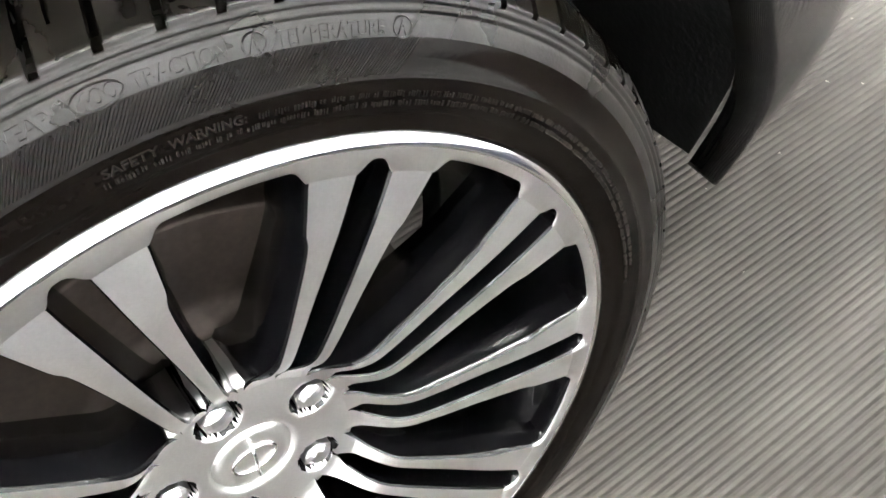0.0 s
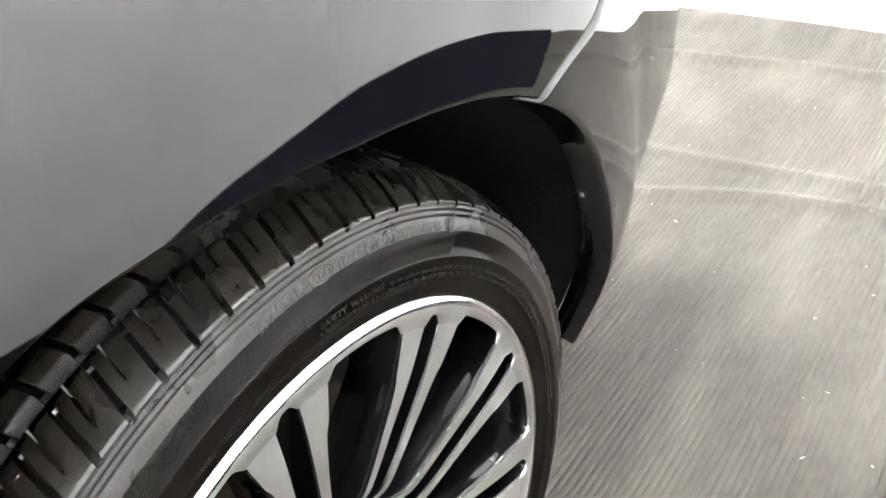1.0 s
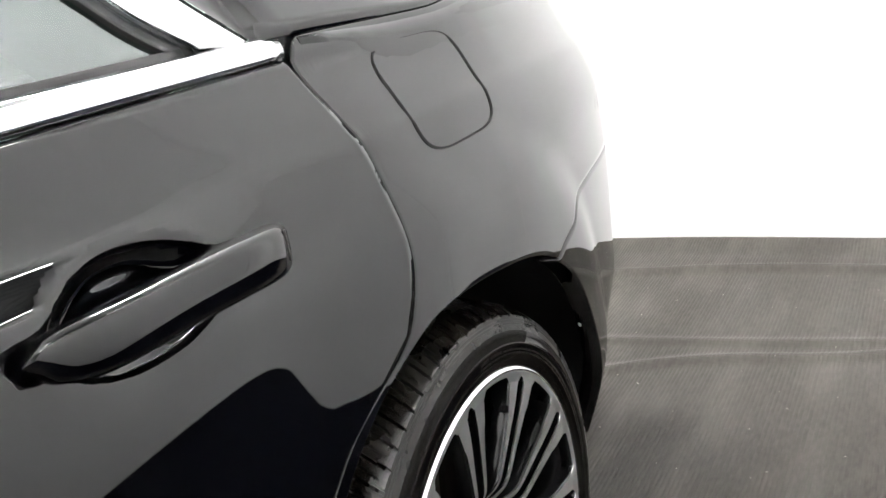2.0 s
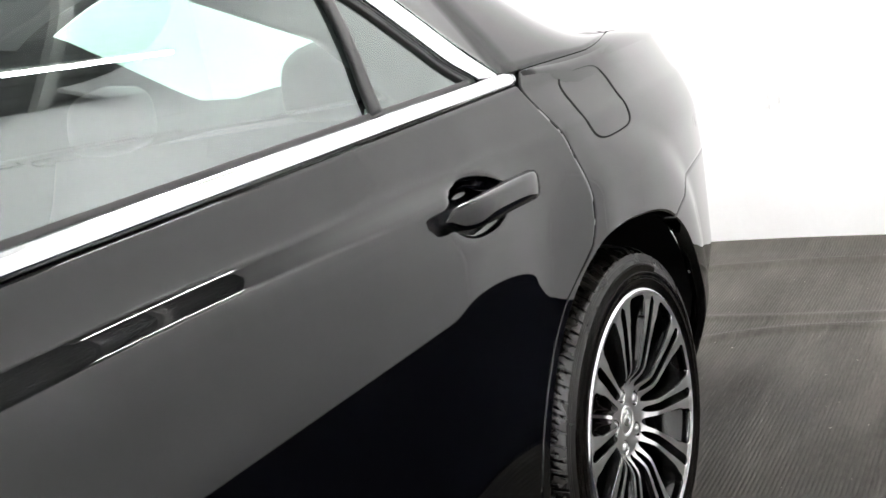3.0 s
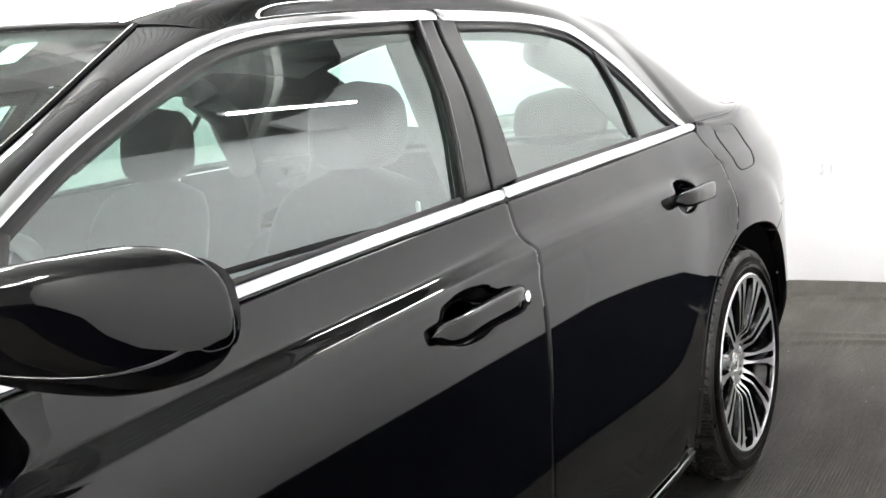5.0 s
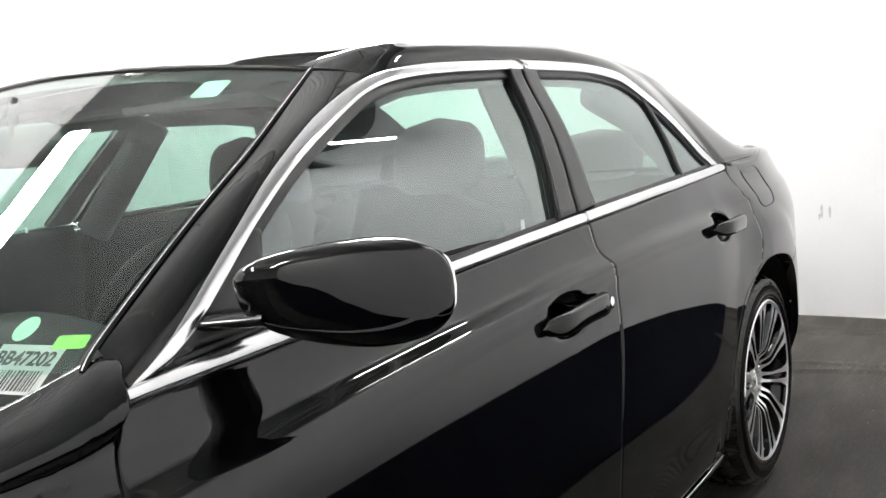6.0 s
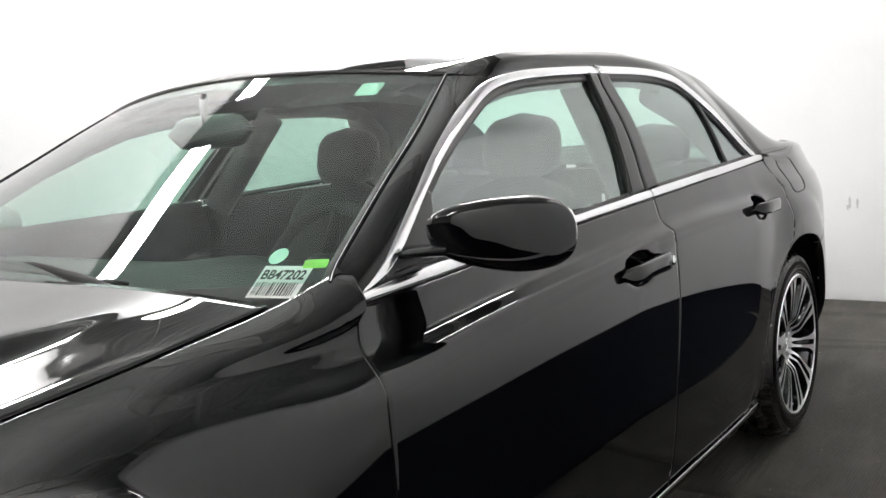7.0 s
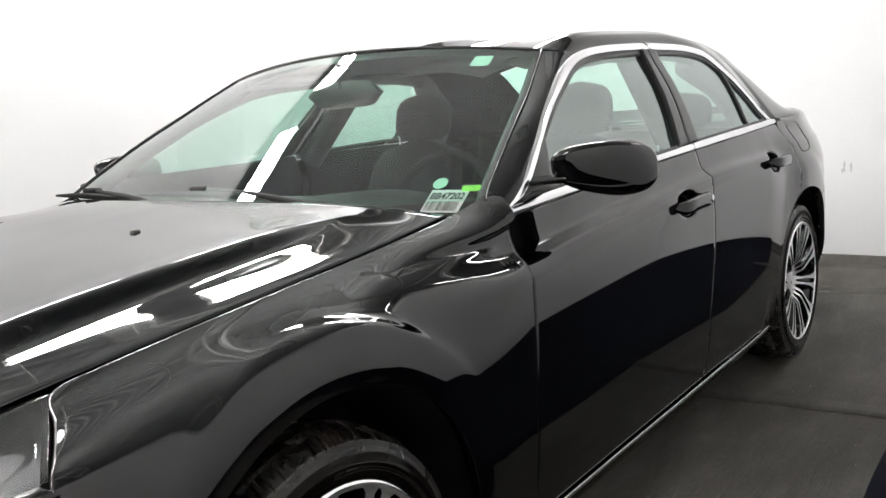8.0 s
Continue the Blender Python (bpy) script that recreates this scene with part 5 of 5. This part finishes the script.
def spoke_mesh(parent, s):
    """One of a pair of spokes: a machined face and deep, sculpted glossy flanks. s: which of the two."""
    n = 56
    rs = [lerp(0.070, 0.2585, k / (n - 1)) for k in range(n)]
    v, f, slots = [], [], []
    for r in rs:
        a, b = slot_w(r), spoke_w(r)
        if r > 0.2505:
            a = max(0.0100 - (r - 0.2505) * 1.6, 0.0)
        if r < 0.082:
            a = max(a - (0.082 - r) * 0.5, 0.0)
        y = face_d(r)
        back = y + 0.040 + 0.012 * ss(0.25, 0.1, r)
        w = 0.40 * flank_w(r)
        rr = math.sqrt(max(r * r - a * a, 0)), math.sqrt(max(r * r - b * b, 0))
        zs = (rr[0], lerp(rr[0], rr[1], 0.5) + (b - a) ** 2 / r / 8, rr[1])
        xs = (a, (a + b) / 2, b)
        ring = [(xs[0], y + 0.0016, zs[0]), (xs[0] + 0.0010, y, zs[0]), (xs[1], y - 0.0002, zs[1]), (xs[2] - 0.0012, y, zs[2]), (xs[2], y + 0.0014, zs[2])]
        # a sloping step beside the face, then the wall of the pocket
        ring += [(xs[2] + w * q, y + d, zs[2]) for q, d in ((0.16, 0.0045), (0.50, 0.0090), (0.82, 0.0130), (1.0, 0.0165), (0.96, 0.0200))]
        ring += [(xs[2] + w * 0.25, back, zs[2]), (xs[0] + 0.001, back, zs[0])]
        v += [(s * p[0], p[1], p[2]) for p in ring]
    m = 12
    for i in range(n - 1):
        for j in range(m):
            j2 = (j + 1) % m
            q = (i * m + j, (i + 1) * m + j, (i + 1) * m + j2, i * m + j2)
            f.append(q if s > 0 else q[::-1])
            slots.append(0 if j in (1, 2) else 1)
    ob = mesh_ob("spoke", v, f, [MACHINED, RIM_BLACK], parent, slots=slots)
    ob.data.polygons.foreach_set("use_smooth", [k % m >= 4 and k % m <= 9 for k in range(len(f))])
    return ob


def rim_face(parent):
    """The machined ring that the spokes run into, with rounded pocket ends."""
    v, f, slots = [], [], []
    n = 720
    for i in range(n):
        a = 2 * math.pi * i / n
        q = math.degrees(a) - PAIR_TURN
        x = abs((q + 18) % 36 - 18) * math.pi / 180 * 0.2525
        near = min(abs(x - 0.0405), abs(x - 0.0100)) if x > 0.0405 or x < 0.0100 else 0.0
        r = 0.2528 - 0.0085 * max(1 - near / 0.0085, 0.0) ** 2
        for rr, d in ((0.2610, 0.0054), (0.2590, 0.0060), (r + 0.0010, face_d(r) - 0.0004), (r, face_d(r) + 0.0008), (r - 0.0012, face_d(r) + 0.012), (r + 0.004, 0.050)):
            v.append((rr * math.sin(a), d, rr * math.cos(a)))
    for i in range(n):
        i2 = (i + 1) % n
        for j in range(5):
            f.append((i * 6 + j, i2 * 6 + j, i2 * 6 + j + 1, i * 6 + j + 1))
            slots.append(0 if j < 3 else 1)
    mesh_ob("rim_face", v, f, [MACHINED, RIM_BLACK], parent, "machined ring round the spokes", slots=slots)


def wheel(car, x, s):
    lip = [(0.2668, 0.014), (0.2685, 0.0110), (0.2683, 0.0092), (0.2665, 0.0073), (0.2642, 0.0056), (0.2622, 0.0048), (0.2604, 0.0052), (0.2585, 0.010), (0.2568, 0.022), (0.250, 0.030), (0.240, 0.048), (0.232, 0.085), (0.228, 0.14), (0.236, 0.20), (0.262, 0.226)]
    v, f = spin(lip, 160)
    slots = [0 if (k % (len(lip) - 1)) < 7 else 1 for k in range(len(f))]
    w = mesh_ob("wheel", v, f, [RIM_LIP, RIM_BLACK], car, "twenty-spoke alloy wheel with machined faces and gloss black pockets", slots=slots)
    tyre_mesh(w)
    lettering(w)
    rim_face(w)
    first = {}
    for k in range(10):
        for q in (-1, 1):
            if q not in first:
                ob = first[q] = spoke_mesh(w, q)
            else:
                ob = new("spoke", first[q].data)
                ob.parent = w
            ob.rotation_euler = (0, math.radians(PAIR_TURN + 36 * k), 0)
    # hub face with five lug pockets
    hub = [(0.0, 0.0570), (0.028, 0.0570), (0.0305, 0.0510), (0.033, 0.0494), (0.046, 0.0496), (0.060, 0.0497), (0.0715, 0.0490), (0.0765, 0.0500)]
    # finer rings where the pockets lie
    rad = [0.0, 0.028, 0.0305, 0.033] + [0.036 + 0.0022 * k for k in range(18)] + [0.0765, 0.078, 0.075]
    base = pchip(hub)
    prof = [(r, base(r)) for r in rad[:-2]] + [(0.078, 0.070), (0.075, 0.095)]
    v, f = spin(prof, 180)
    pts = []
    for p in v:
        d = p[1]
        r = math.hypot(p[0], p[2])
        if r < 0.0775 and d < 0.065:
            for k in range(5):
                a = math.radians(NUT_TURN + 72 * k)
                q = math.hypot(p[0] - 0.056 * math.sin(a), p[2] - 0.056 * math.cos(a))
                d += 0.020 * ss(0.0160, 0.0132, q)
        pts.append((p[0], d, p[2]))
    slots = [1 if sum(pts[k][1] - v[k][1] > 0.004 for k in q) >= 2 else 0 for q in f]
    mesh_ob("hub", pts, f, [MACHINED, RIM_BLACK], w, "machined hub face", slots=slots)
    for k in range(5):
        a = math.radians(NUT_TURN + 72 * k)
        b = bmesh.new()
        bmesh.ops.create_cone(b, cap_ends=True, segments=6, radius1=0.0118, radius2=0.0118, depth=0.020, matrix=Matrix.Rotation(math.pi / 2, 4, "X"))
        bmesh.ops.create_uvsphere(b, u_segments=12, v_segments=6, radius=0.0102, matrix=Matrix.Translation((0, -0.009, 0)) @ Matrix.Diagonal((1, 0.55, 1, 1)))
        ob = part("lug_nut", b, SATIN, w, smooth=False)
        ob.location = (0.056 * math.sin(a), 0.0605, 0.056 * math.cos(a))
        ob.rotation_euler = (0, a, 0)
    cap = [(0.0, 0.0492), (0.010, 0.0493), (0.022, 0.0498), (0.0272, 0.0508), (0.0288, 0.0535)]
    v, f = spin(cap, 48)
    c = mesh_ob("centre_cap", v, f, MACHINED, w, "bright round centre cap")
    for pts in ([(-0.016 * math.cos(t), 0.0492, 0.011 * math.sin(t)) for t in [2 * math.pi * k / 24 for k in range(24)]],):
        vv, ff = tube(pts, 0.0013, 6, closed=True)
        mesh_ob("emblem", vv, ff, CHROME, c)
    vv, ff = tube([(-0.002, 0.0484, -0.019), (0.003, 0.0480, 0.019)], 0.0016, 6)
    mesh_ob("emblem", vv, ff, CHROME, c)
    # brake behind the spokes
    disc = [(0.06, 0.096), (0.085, 0.096), (0.088, 0.108), (0.100, 0.1085), (0.160, 0.1085), (0.1635, 0.1095), (0.164, 0.134)]
    v, f = spin(disc, 72)
    d = mesh_ob("brake_disc", v, f, DISC, w, "worn grey-brown brake disc")
    rows = []
    for k in range(13):
        a = math.radians(lerp(-120, -62, k / 12))
        rows.append([(r * math.sin(a), dep, r * math.cos(a)) for r, dep in ((0.105, 0.105), (0.108, 0.092), (0.150, 0.088), (0.176, 0.090), (0.180, 0.11), (0.178, 0.135))])
    sheet("brake_caliper", rows, LINER, w, (0, -1, 0), fold=0.01)
    # valve
    a = math.radians(196)
    vv, ff = tube([(0.238 * math.sin(a), 0.026, 0.238 * math.cos(a)), (0.222 * math.sin(a), 0.012, 0.222 * math.cos(a))], 0.0042, 8)
    mesh_ob("valve", vv, ff, SATIN, w, "short metal valve stem")
    w.matrix_basis = pose(x, s * 0.936, AXLE_Z, 0, 0, 0 if s < 0 else 180)
    return w


# ---- inside the car ----
def rounded(name, rows, mat, parent, label="", out=(0, 0, 1)):
    return sheet(name, rows, mat, parent, out, label, fold=0, close=True)


def seat(car, x, y, width, label):
    """A front seat: cushion, backrest, bolsters and headrest."""
    b = box(bmesh.new(), (x - 0.50, y - width / 2, 0.30), (x + 0.06, y + width / 2, 0.52), 0.06, 4)
    cushion = part("front_seat", b, LEATHER, car, label)
    rows = []
    for i in range(15):
        u = i / 14
        z = lerp(0.48, 1.10, u)
        cx = x + 0.02 + 0.24 * u
        k = (1 - abs(2 * u - 1) ** 6) ** 0.5 if u > 0.5 else 1
        hw, hd = (width / 2 - 0.05 * u) * (0.25 + 0.75 * k), 0.075 * (0.35 + 0.65 * k)
        rows.append([(cx + hd * math.copysign(abs(math.cos(t)) ** 0.6, math.cos(t)) - 0.015 * (abs(math.sin(t)) ** 3), y + hw * math.copysign(abs(math.sin(t)) ** 0.5, math.sin(t)), z) for t in [2 * math.pi * q / 28 for q in range(28)]])
    rounded("backrest", rows, LEATHER, cushion, "")
    headrest(cushion, x + 0.275, y, 1.19)


def headrest(parent, x, y, z, w=0.135, h=0.105):
    rows = []
    for i in range(13):
        u = -1 + 2 * i / 12
        k = max(1 - abs(u) ** 3.4, 0.0) ** 0.5
        hw, hd = w * (0.08 + 0.92 * k) * (1.0 - 0.05 * u), 0.052 * (0.08 + 0.92 * k)
        rows.append([(x + 0.03 * u * 0.5 + hd * math.copysign(abs(math.cos(t)) ** 0.7, math.cos(t)), y + hw * math.copysign(abs(math.sin(t)) ** 0.6, math.sin(t)), z + h * u) for t in [2 * math.pi * q / 28 for q in range(28)]])
    rounded("headrest", rows, LEATHER, parent, "padded dark headrest")
    for d in (-0.045, 0.045):
        vv, ff = tube([(x - 0.01, y + d, z - h - 0.09), (x, y + d, z - h + 0.02)], 0.006, 6)
        mesh_ob("post", vv, ff, BLACK_TRIM, parent)


def inside(car):
    part("underbody", box(bmesh.new(), (-3.6, -0.60, 0.16), (1.05, 0.60, 0.30), 0.03), LINER, car, "dark underside of the car")
    part("cabin_floor", box(bmesh.new(), (-2.5, -0.86, 0.262), (0.15, 0.86, 0.30), 0.01), CARPET, car, "dark carpeted cabin floor")
    part("engine_bulkhead", box(bmesh.new(), (-2.53, -0.74, 0.30), (-2.50, 0.74, 0.98), 0.01), LINER, car, "")
    part("inner_wing", box(bmesh.new(), (-3.6, -0.60, 0.30), (-2.53, 0.60, 0.80), 0.03), LINER, car, "")
    part("boot_floor", box(bmesh.new(), (0.30, -0.60, 0.30), (1.05, 0.60, 0.80), 0.03), LINER, car, "")
    for y in (-0.37, 0.37):
        seat(car, -1.265, y, 0.52, "dark leather front seat with a padded headrest")
    b = box(bmesh.new(), (-0.72, -0.70, 0.32), (-0.15, 0.70, 0.52), 0.06, 4)
    bench = part("rear_seat", b, LEATHER, car, "dark leather rear bench seat")
    rows = []
    for i in range(11):
        u = i / 10
        cx, z = lerp(-0.30, -0.05, u), lerp(0.48, 1.05, u)
        k = 1 if u < 0.8 else 0.5
        rows.append([(cx + 0.075 * k * math.cos(t), 0.70 * math.copysign(abs(math.sin(t)) ** 0.4, math.sin(t)), z) for t in [2 * math.pi * q / 28 for q in range(28)]])
    rounded("backrest", rows, LEATHER, bench)
    for y in (-0.40, 0.40):
        headrest(bench, -0.06, y, 1.132, 0.158, 0.090)
    part("parcel_shelf", box(bmesh.new(), (-0.02, -0.66, 1.005), (0.50, 0.66, 1.03), 0.008), CARPET, car, "dark rear parcel shelf")
    # dashboard
    rows = []
    for x, z in ((-2.50, 0.985), (-2.40, 1.012), (-2.25, 1.018), (-2.12, 1.005), (-2.05, 0.96), (-2.02, 0.85), (-2.06, 0.70), (-2.12, 0.60)):
        rows.append([(x - 0.06 * (1 - (y / 0.8) ** 2) * (1 if x < -2.2 else 0.4), y, z - 0.015 * (y / 0.8) ** 4 + 0.022 * math.exp(-((y + 0.37) / 0.17) ** 2) * ss(-2.45, -2.2, x)) for y in [lerp(-0.80, 0.80, k / 40) for k in range(41)]])
    sheet("dashboard", rows, DASH, car, (0.4, 0, 1), "dark grained dashboard with a hooded binnacle", fold=0.02)
    # steering wheel
    m = pose(-1.93, -0.37, 0.93, 0, -64, 0)
    ring = [m @ Vector((0.185 * math.cos(t), 0.185 * math.sin(t), 0)) for t in [2 * math.pi * k / 40 for k in range(40)]]
    vv, ff = tube(ring, 0.016, 10, closed=True)
    sw = mesh_ob("steering_wheel", vv, ff, DASH, car, "dark leather steering wheel")
    b = bmesh.new()
    bmesh.ops.create_uvsphere(b, u_segments=20, v_segments=10, radius=1.0, matrix=m @ Matrix.Diagonal((0.075, 0.085, 0.03, 1)))
    part("airbag_cover", b, DASH, sw)
    for a in (0, 120, 240):
        t = math.radians(a)
        vv, ff = tube([m @ Vector((0.06 * math.cos(t), 0.06 * math.sin(t), 0)), m @ Vector((0.18 * math.cos(t), 0.18 * math.sin(t), 0))], 0.014, 8)
        mesh_ob("rim_spoke", vv, ff, DASH, sw)
    # centre mirror
    rows = []
    for i in range(11):
        u = -1 + 2 * i / 10
        k = max(1 - abs(u) ** 5, 0.0) ** 0.5
        rows.append([(-1.945 + 0.014 * math.cos(t) - 0.02 * u, -0.05 + 0.128 * u, 1.300 + (0.006 + 0.036 * k) * math.sin(t)) for t in [2 * math.pi * q / 20 for q in range(20)]])
    im = rounded("rear_view_mirror", rows, BLACK_TRIM, car, "black rear-view mirror behind the windscreen", out=(0, 0, 1))
    vv, ff = tube([(-1.95, -0.04, 1.32), (-1.945, -0.03, 1.36), (-1.93, -0.02, 1.392)], 0.011, 8)
    mesh_ob("mirror_arm", vv, ff, BLACK_TRIM, im)
    # inner door skins, headliner and pillar linings
    for s in (-1, 1):
        for a, bb, nm in ((-2.22, -1.27, "door_lining"), (-1.22, -0.20, "door_lining")):
            rows = []
            for z, d in ((0.30, 0.075), (0.55, 0.10), (0.70, 0.115), (0.80, 0.10), (0.95, 0.075), (1.03, 0.05), (1.062, 0.03)):
                rows.append([(x, s * (half_width(x, min(z, 0.90)) - d - (0.06 if z > 0.9 else 0)), z) for x in [lerp(a, bb, k / 24) for k in range(25)]])
            sheet(nm, rows, DASH, car, (0, -s, 0), "dark door lining with an armrest", fold=0.01)
        for line in ([(-1.22, 1.06, 0.0), (-1.10, 1.39, 0.0)], [(-0.30, 1.09, 0), (-0.42, 1.27, 0), (-0.60, 1.36, 0)]):
            vv, ff = tube([on_side(x, z, s, -0.060) for x, z, _ in line], 0.052, 10)
            mesh_ob("pillar_lining", vv, ff, LINING, car)
        rail = [(x, z - 0.012) for x, z in SURROUND_IN[3:14]]
        vv, ff = tube([on_side(x, z + 0.012, s, -0.034) for x, z in rail], 0.020, 10)
        mesh_ob("roof_rail_lining", vv, ff, LINING, car)
        vv, ff = tube([Vector((p[0] + 0.02, s * (p[1] - 0.02), p[2] - 0.025)) for p in SCREEN_EDGE], 0.024, 8)
        mesh_ob("pillar_lining", vv, ff, LINING, car)
    for s in (-1, 1):
        for x, z in ((-1.435, 1.062), (-0.560, 1.080)):
            y = s * (half_width(x, z) - 0.035)
            vv, ff = tube([(x, y, z - 0.03), (x, y, z + 0.012), (x, y, z + 0.016)], [0.0035, 0.0042, 0.002], 8)
            mesh_ob("lock_knob", vv, ff, SATIN, car, "small bright lock knob inside the window")
    rows = []
    for x in [lerp(-1.80, -0.12, k / 20) for k in range(21)]:
        zs = top_z(x) - 0.035
        rows.append([(x, y, zs - 0.075 * (abs(y) / 0.62) ** 3) for y in [lerp(-0.62, 0.62, k / 20) for k in range(21)]])
    sheet("headliner", rows, HEADLINE, car, (0, 0, -1), "pale grey cloth roof lining", fold=0)
    for y in (-0.36, 0.36):
        rows = [[(-1.80 + 0.15 * u, y + w, 1.345 + 0.035 * u) for w in [lerp(-0.18, 0.18, k / 8) for k in range(9)]] for u in (0, 0.5, 1)]
        sheet("sun_visor", rows, HEADLINE, car, (0, 0, -1), fold=0.012)


def stickers():
    """Paper notes behind the windscreen."""
    a, b = Vector((-2.378, -0.686, 1.0535)), Vector((-2.351, -0.776, 1.0510))
    down = Vector((-0.042, 0.010, -0.045)).normalized()
    ux = (b - a).normalized()
    n = ux.cross(down).normalized()
    if n.x > 0:
        n = -n
    h = 0.066
    bm = bmesh.new()
    q = [bm.verts.new(p) for p in (a, b, b + down * h, a + down * h)]
    bm.faces.new(q)
    bmesh.ops.solidify(bm, geom=bm.faces[:], thickness=0.0006)
    card = tagged(part("stock_card", bm, PAPER, None, smooth=False), "white printed stock card standing behind the windscreen", "card")
    m = Matrix((ux, -down, n)).transposed().to_4x4()
    cu = bpy.data.curves.new("stock_number", "FONT")
    cu.body, cu.size, cu.extrude, cu.offset = "BB47202", 0.0265, 0.0002, 0.0006
    tmp = bpy.data.objects.new("stock_number", cu)
    scene.collection.objects.link(tmp)
    me = bpy.data.meshes.new_from_object(tmp)
    bpy.data.objects.remove(tmp)
    wide = max(v.co.x for v in me.vertices)
    me.transform(Matrix.Translation(a + ux * 0.005 + down * 0.028 + n * 0.0014) @ m @ Matrix.Diagonal((0.084 / wide, 1.0, 1, 1)))
    me.materials.append(INK)
    t = new("stock_number", me)
    t.parent = card
    rng = random.Random(2)
    v, f = [], []
    x = 0.006
    while x < 0.086:
        w = rng.choice((0.0014, 0.0022, 0.0034))
        k = len(v)
        for p, dd in ((x, 0.035), (x + w, 0.035), (x + w, 0.062), (x, 0.062)):
            v.append(a + ux * p + down * dd + n * 0.0014)
        f.append((k, k + 1, k + 2, k + 3))
        x += w + rng.choice((0.0014, 0.002, 0.003))
    mesh_ob("bar_lines", v, f, INK, card, smooth=False)

    def patch(name, centre, along_x, up, w, hh, mat, label, round_=False):
        c, u, p = Vector(centre), Vector(along_x).normalized(), Vector(up).normalized()
        nn = 28
        pts = []
        for k in range(nn):
            t = 2 * math.pi * k / nn
            ca, sa = math.cos(t), math.sin(t)
            e = 1.0 if round_ else 0.28
            pts.append(c + u * w / 2 * math.copysign(abs(ca) ** e, ca) + p * hh / 2 * math.copysign(abs(sa) ** e, sa))
        bm = bmesh.new()
        bm.faces.new([bm.verts.new(q) for q in pts])
        bmesh.ops.solidify(bm, geom=bm.faces[:], thickness=0.0005)
        return tagged(part(name, bm, mat, None, smooth=False), label, "sticker")
    patch("round_sticker", (-2.350, -0.690, 1.066), (0.06, -1, 0.0), (0.80, 0.1, 0.55), 0.040, 0.040, MINT, "round pale green sticker inside the windscreen", True)
    patch("inspection_sticker", (-2.347, -0.776, 1.0545), (0.35, -0.92, 0.0), (0.7, 0.25, 0.5), 0.045, 0.022, LIME, "small bright green sticker inside the windscreen corner")
    patch("windscreen_tag", (-1.860, -0.510, 1.366), (0.18, -0.98, -0.05), (0.80, 0.1, 0.5), 0.060, 0.055, MINT, "square pale green tag inside the top of the windscreen")


booth()
floor()
strip_light(1.25, -1.88, 4.0, 1.24, twin=False)
for lx in (-3.42, -1.70, 0.05):
    strip_light(lx, 2.46, 3.70, 1.22)
for lx in (-6.6, -5.0):
    for ly in (-1.3, 1.0):
        strip_light(lx, ly, 4.0, 1.22)
for ly in (0.9, 1.9):
    strip_light(1.75, ly, 4.0, 1.22)

car = new("car")
tagged(car, "gloss black four-door saloon with bright window trim, parked on rubber matting", "car")
car_shell(car)
fuel_flap(car)
first_wheel = wheel(car, AXLE_R, -1)
for wx, wy, turn in ((AXLE_F, -0.936, 0), (AXLE_R, 0.936, 180), (AXLE_F, 0.936, 180)):
    copy_thing(first_wheel, pose(wx, wy, AXLE_Z, 0, 0, turn))
inside(car)
stickers()
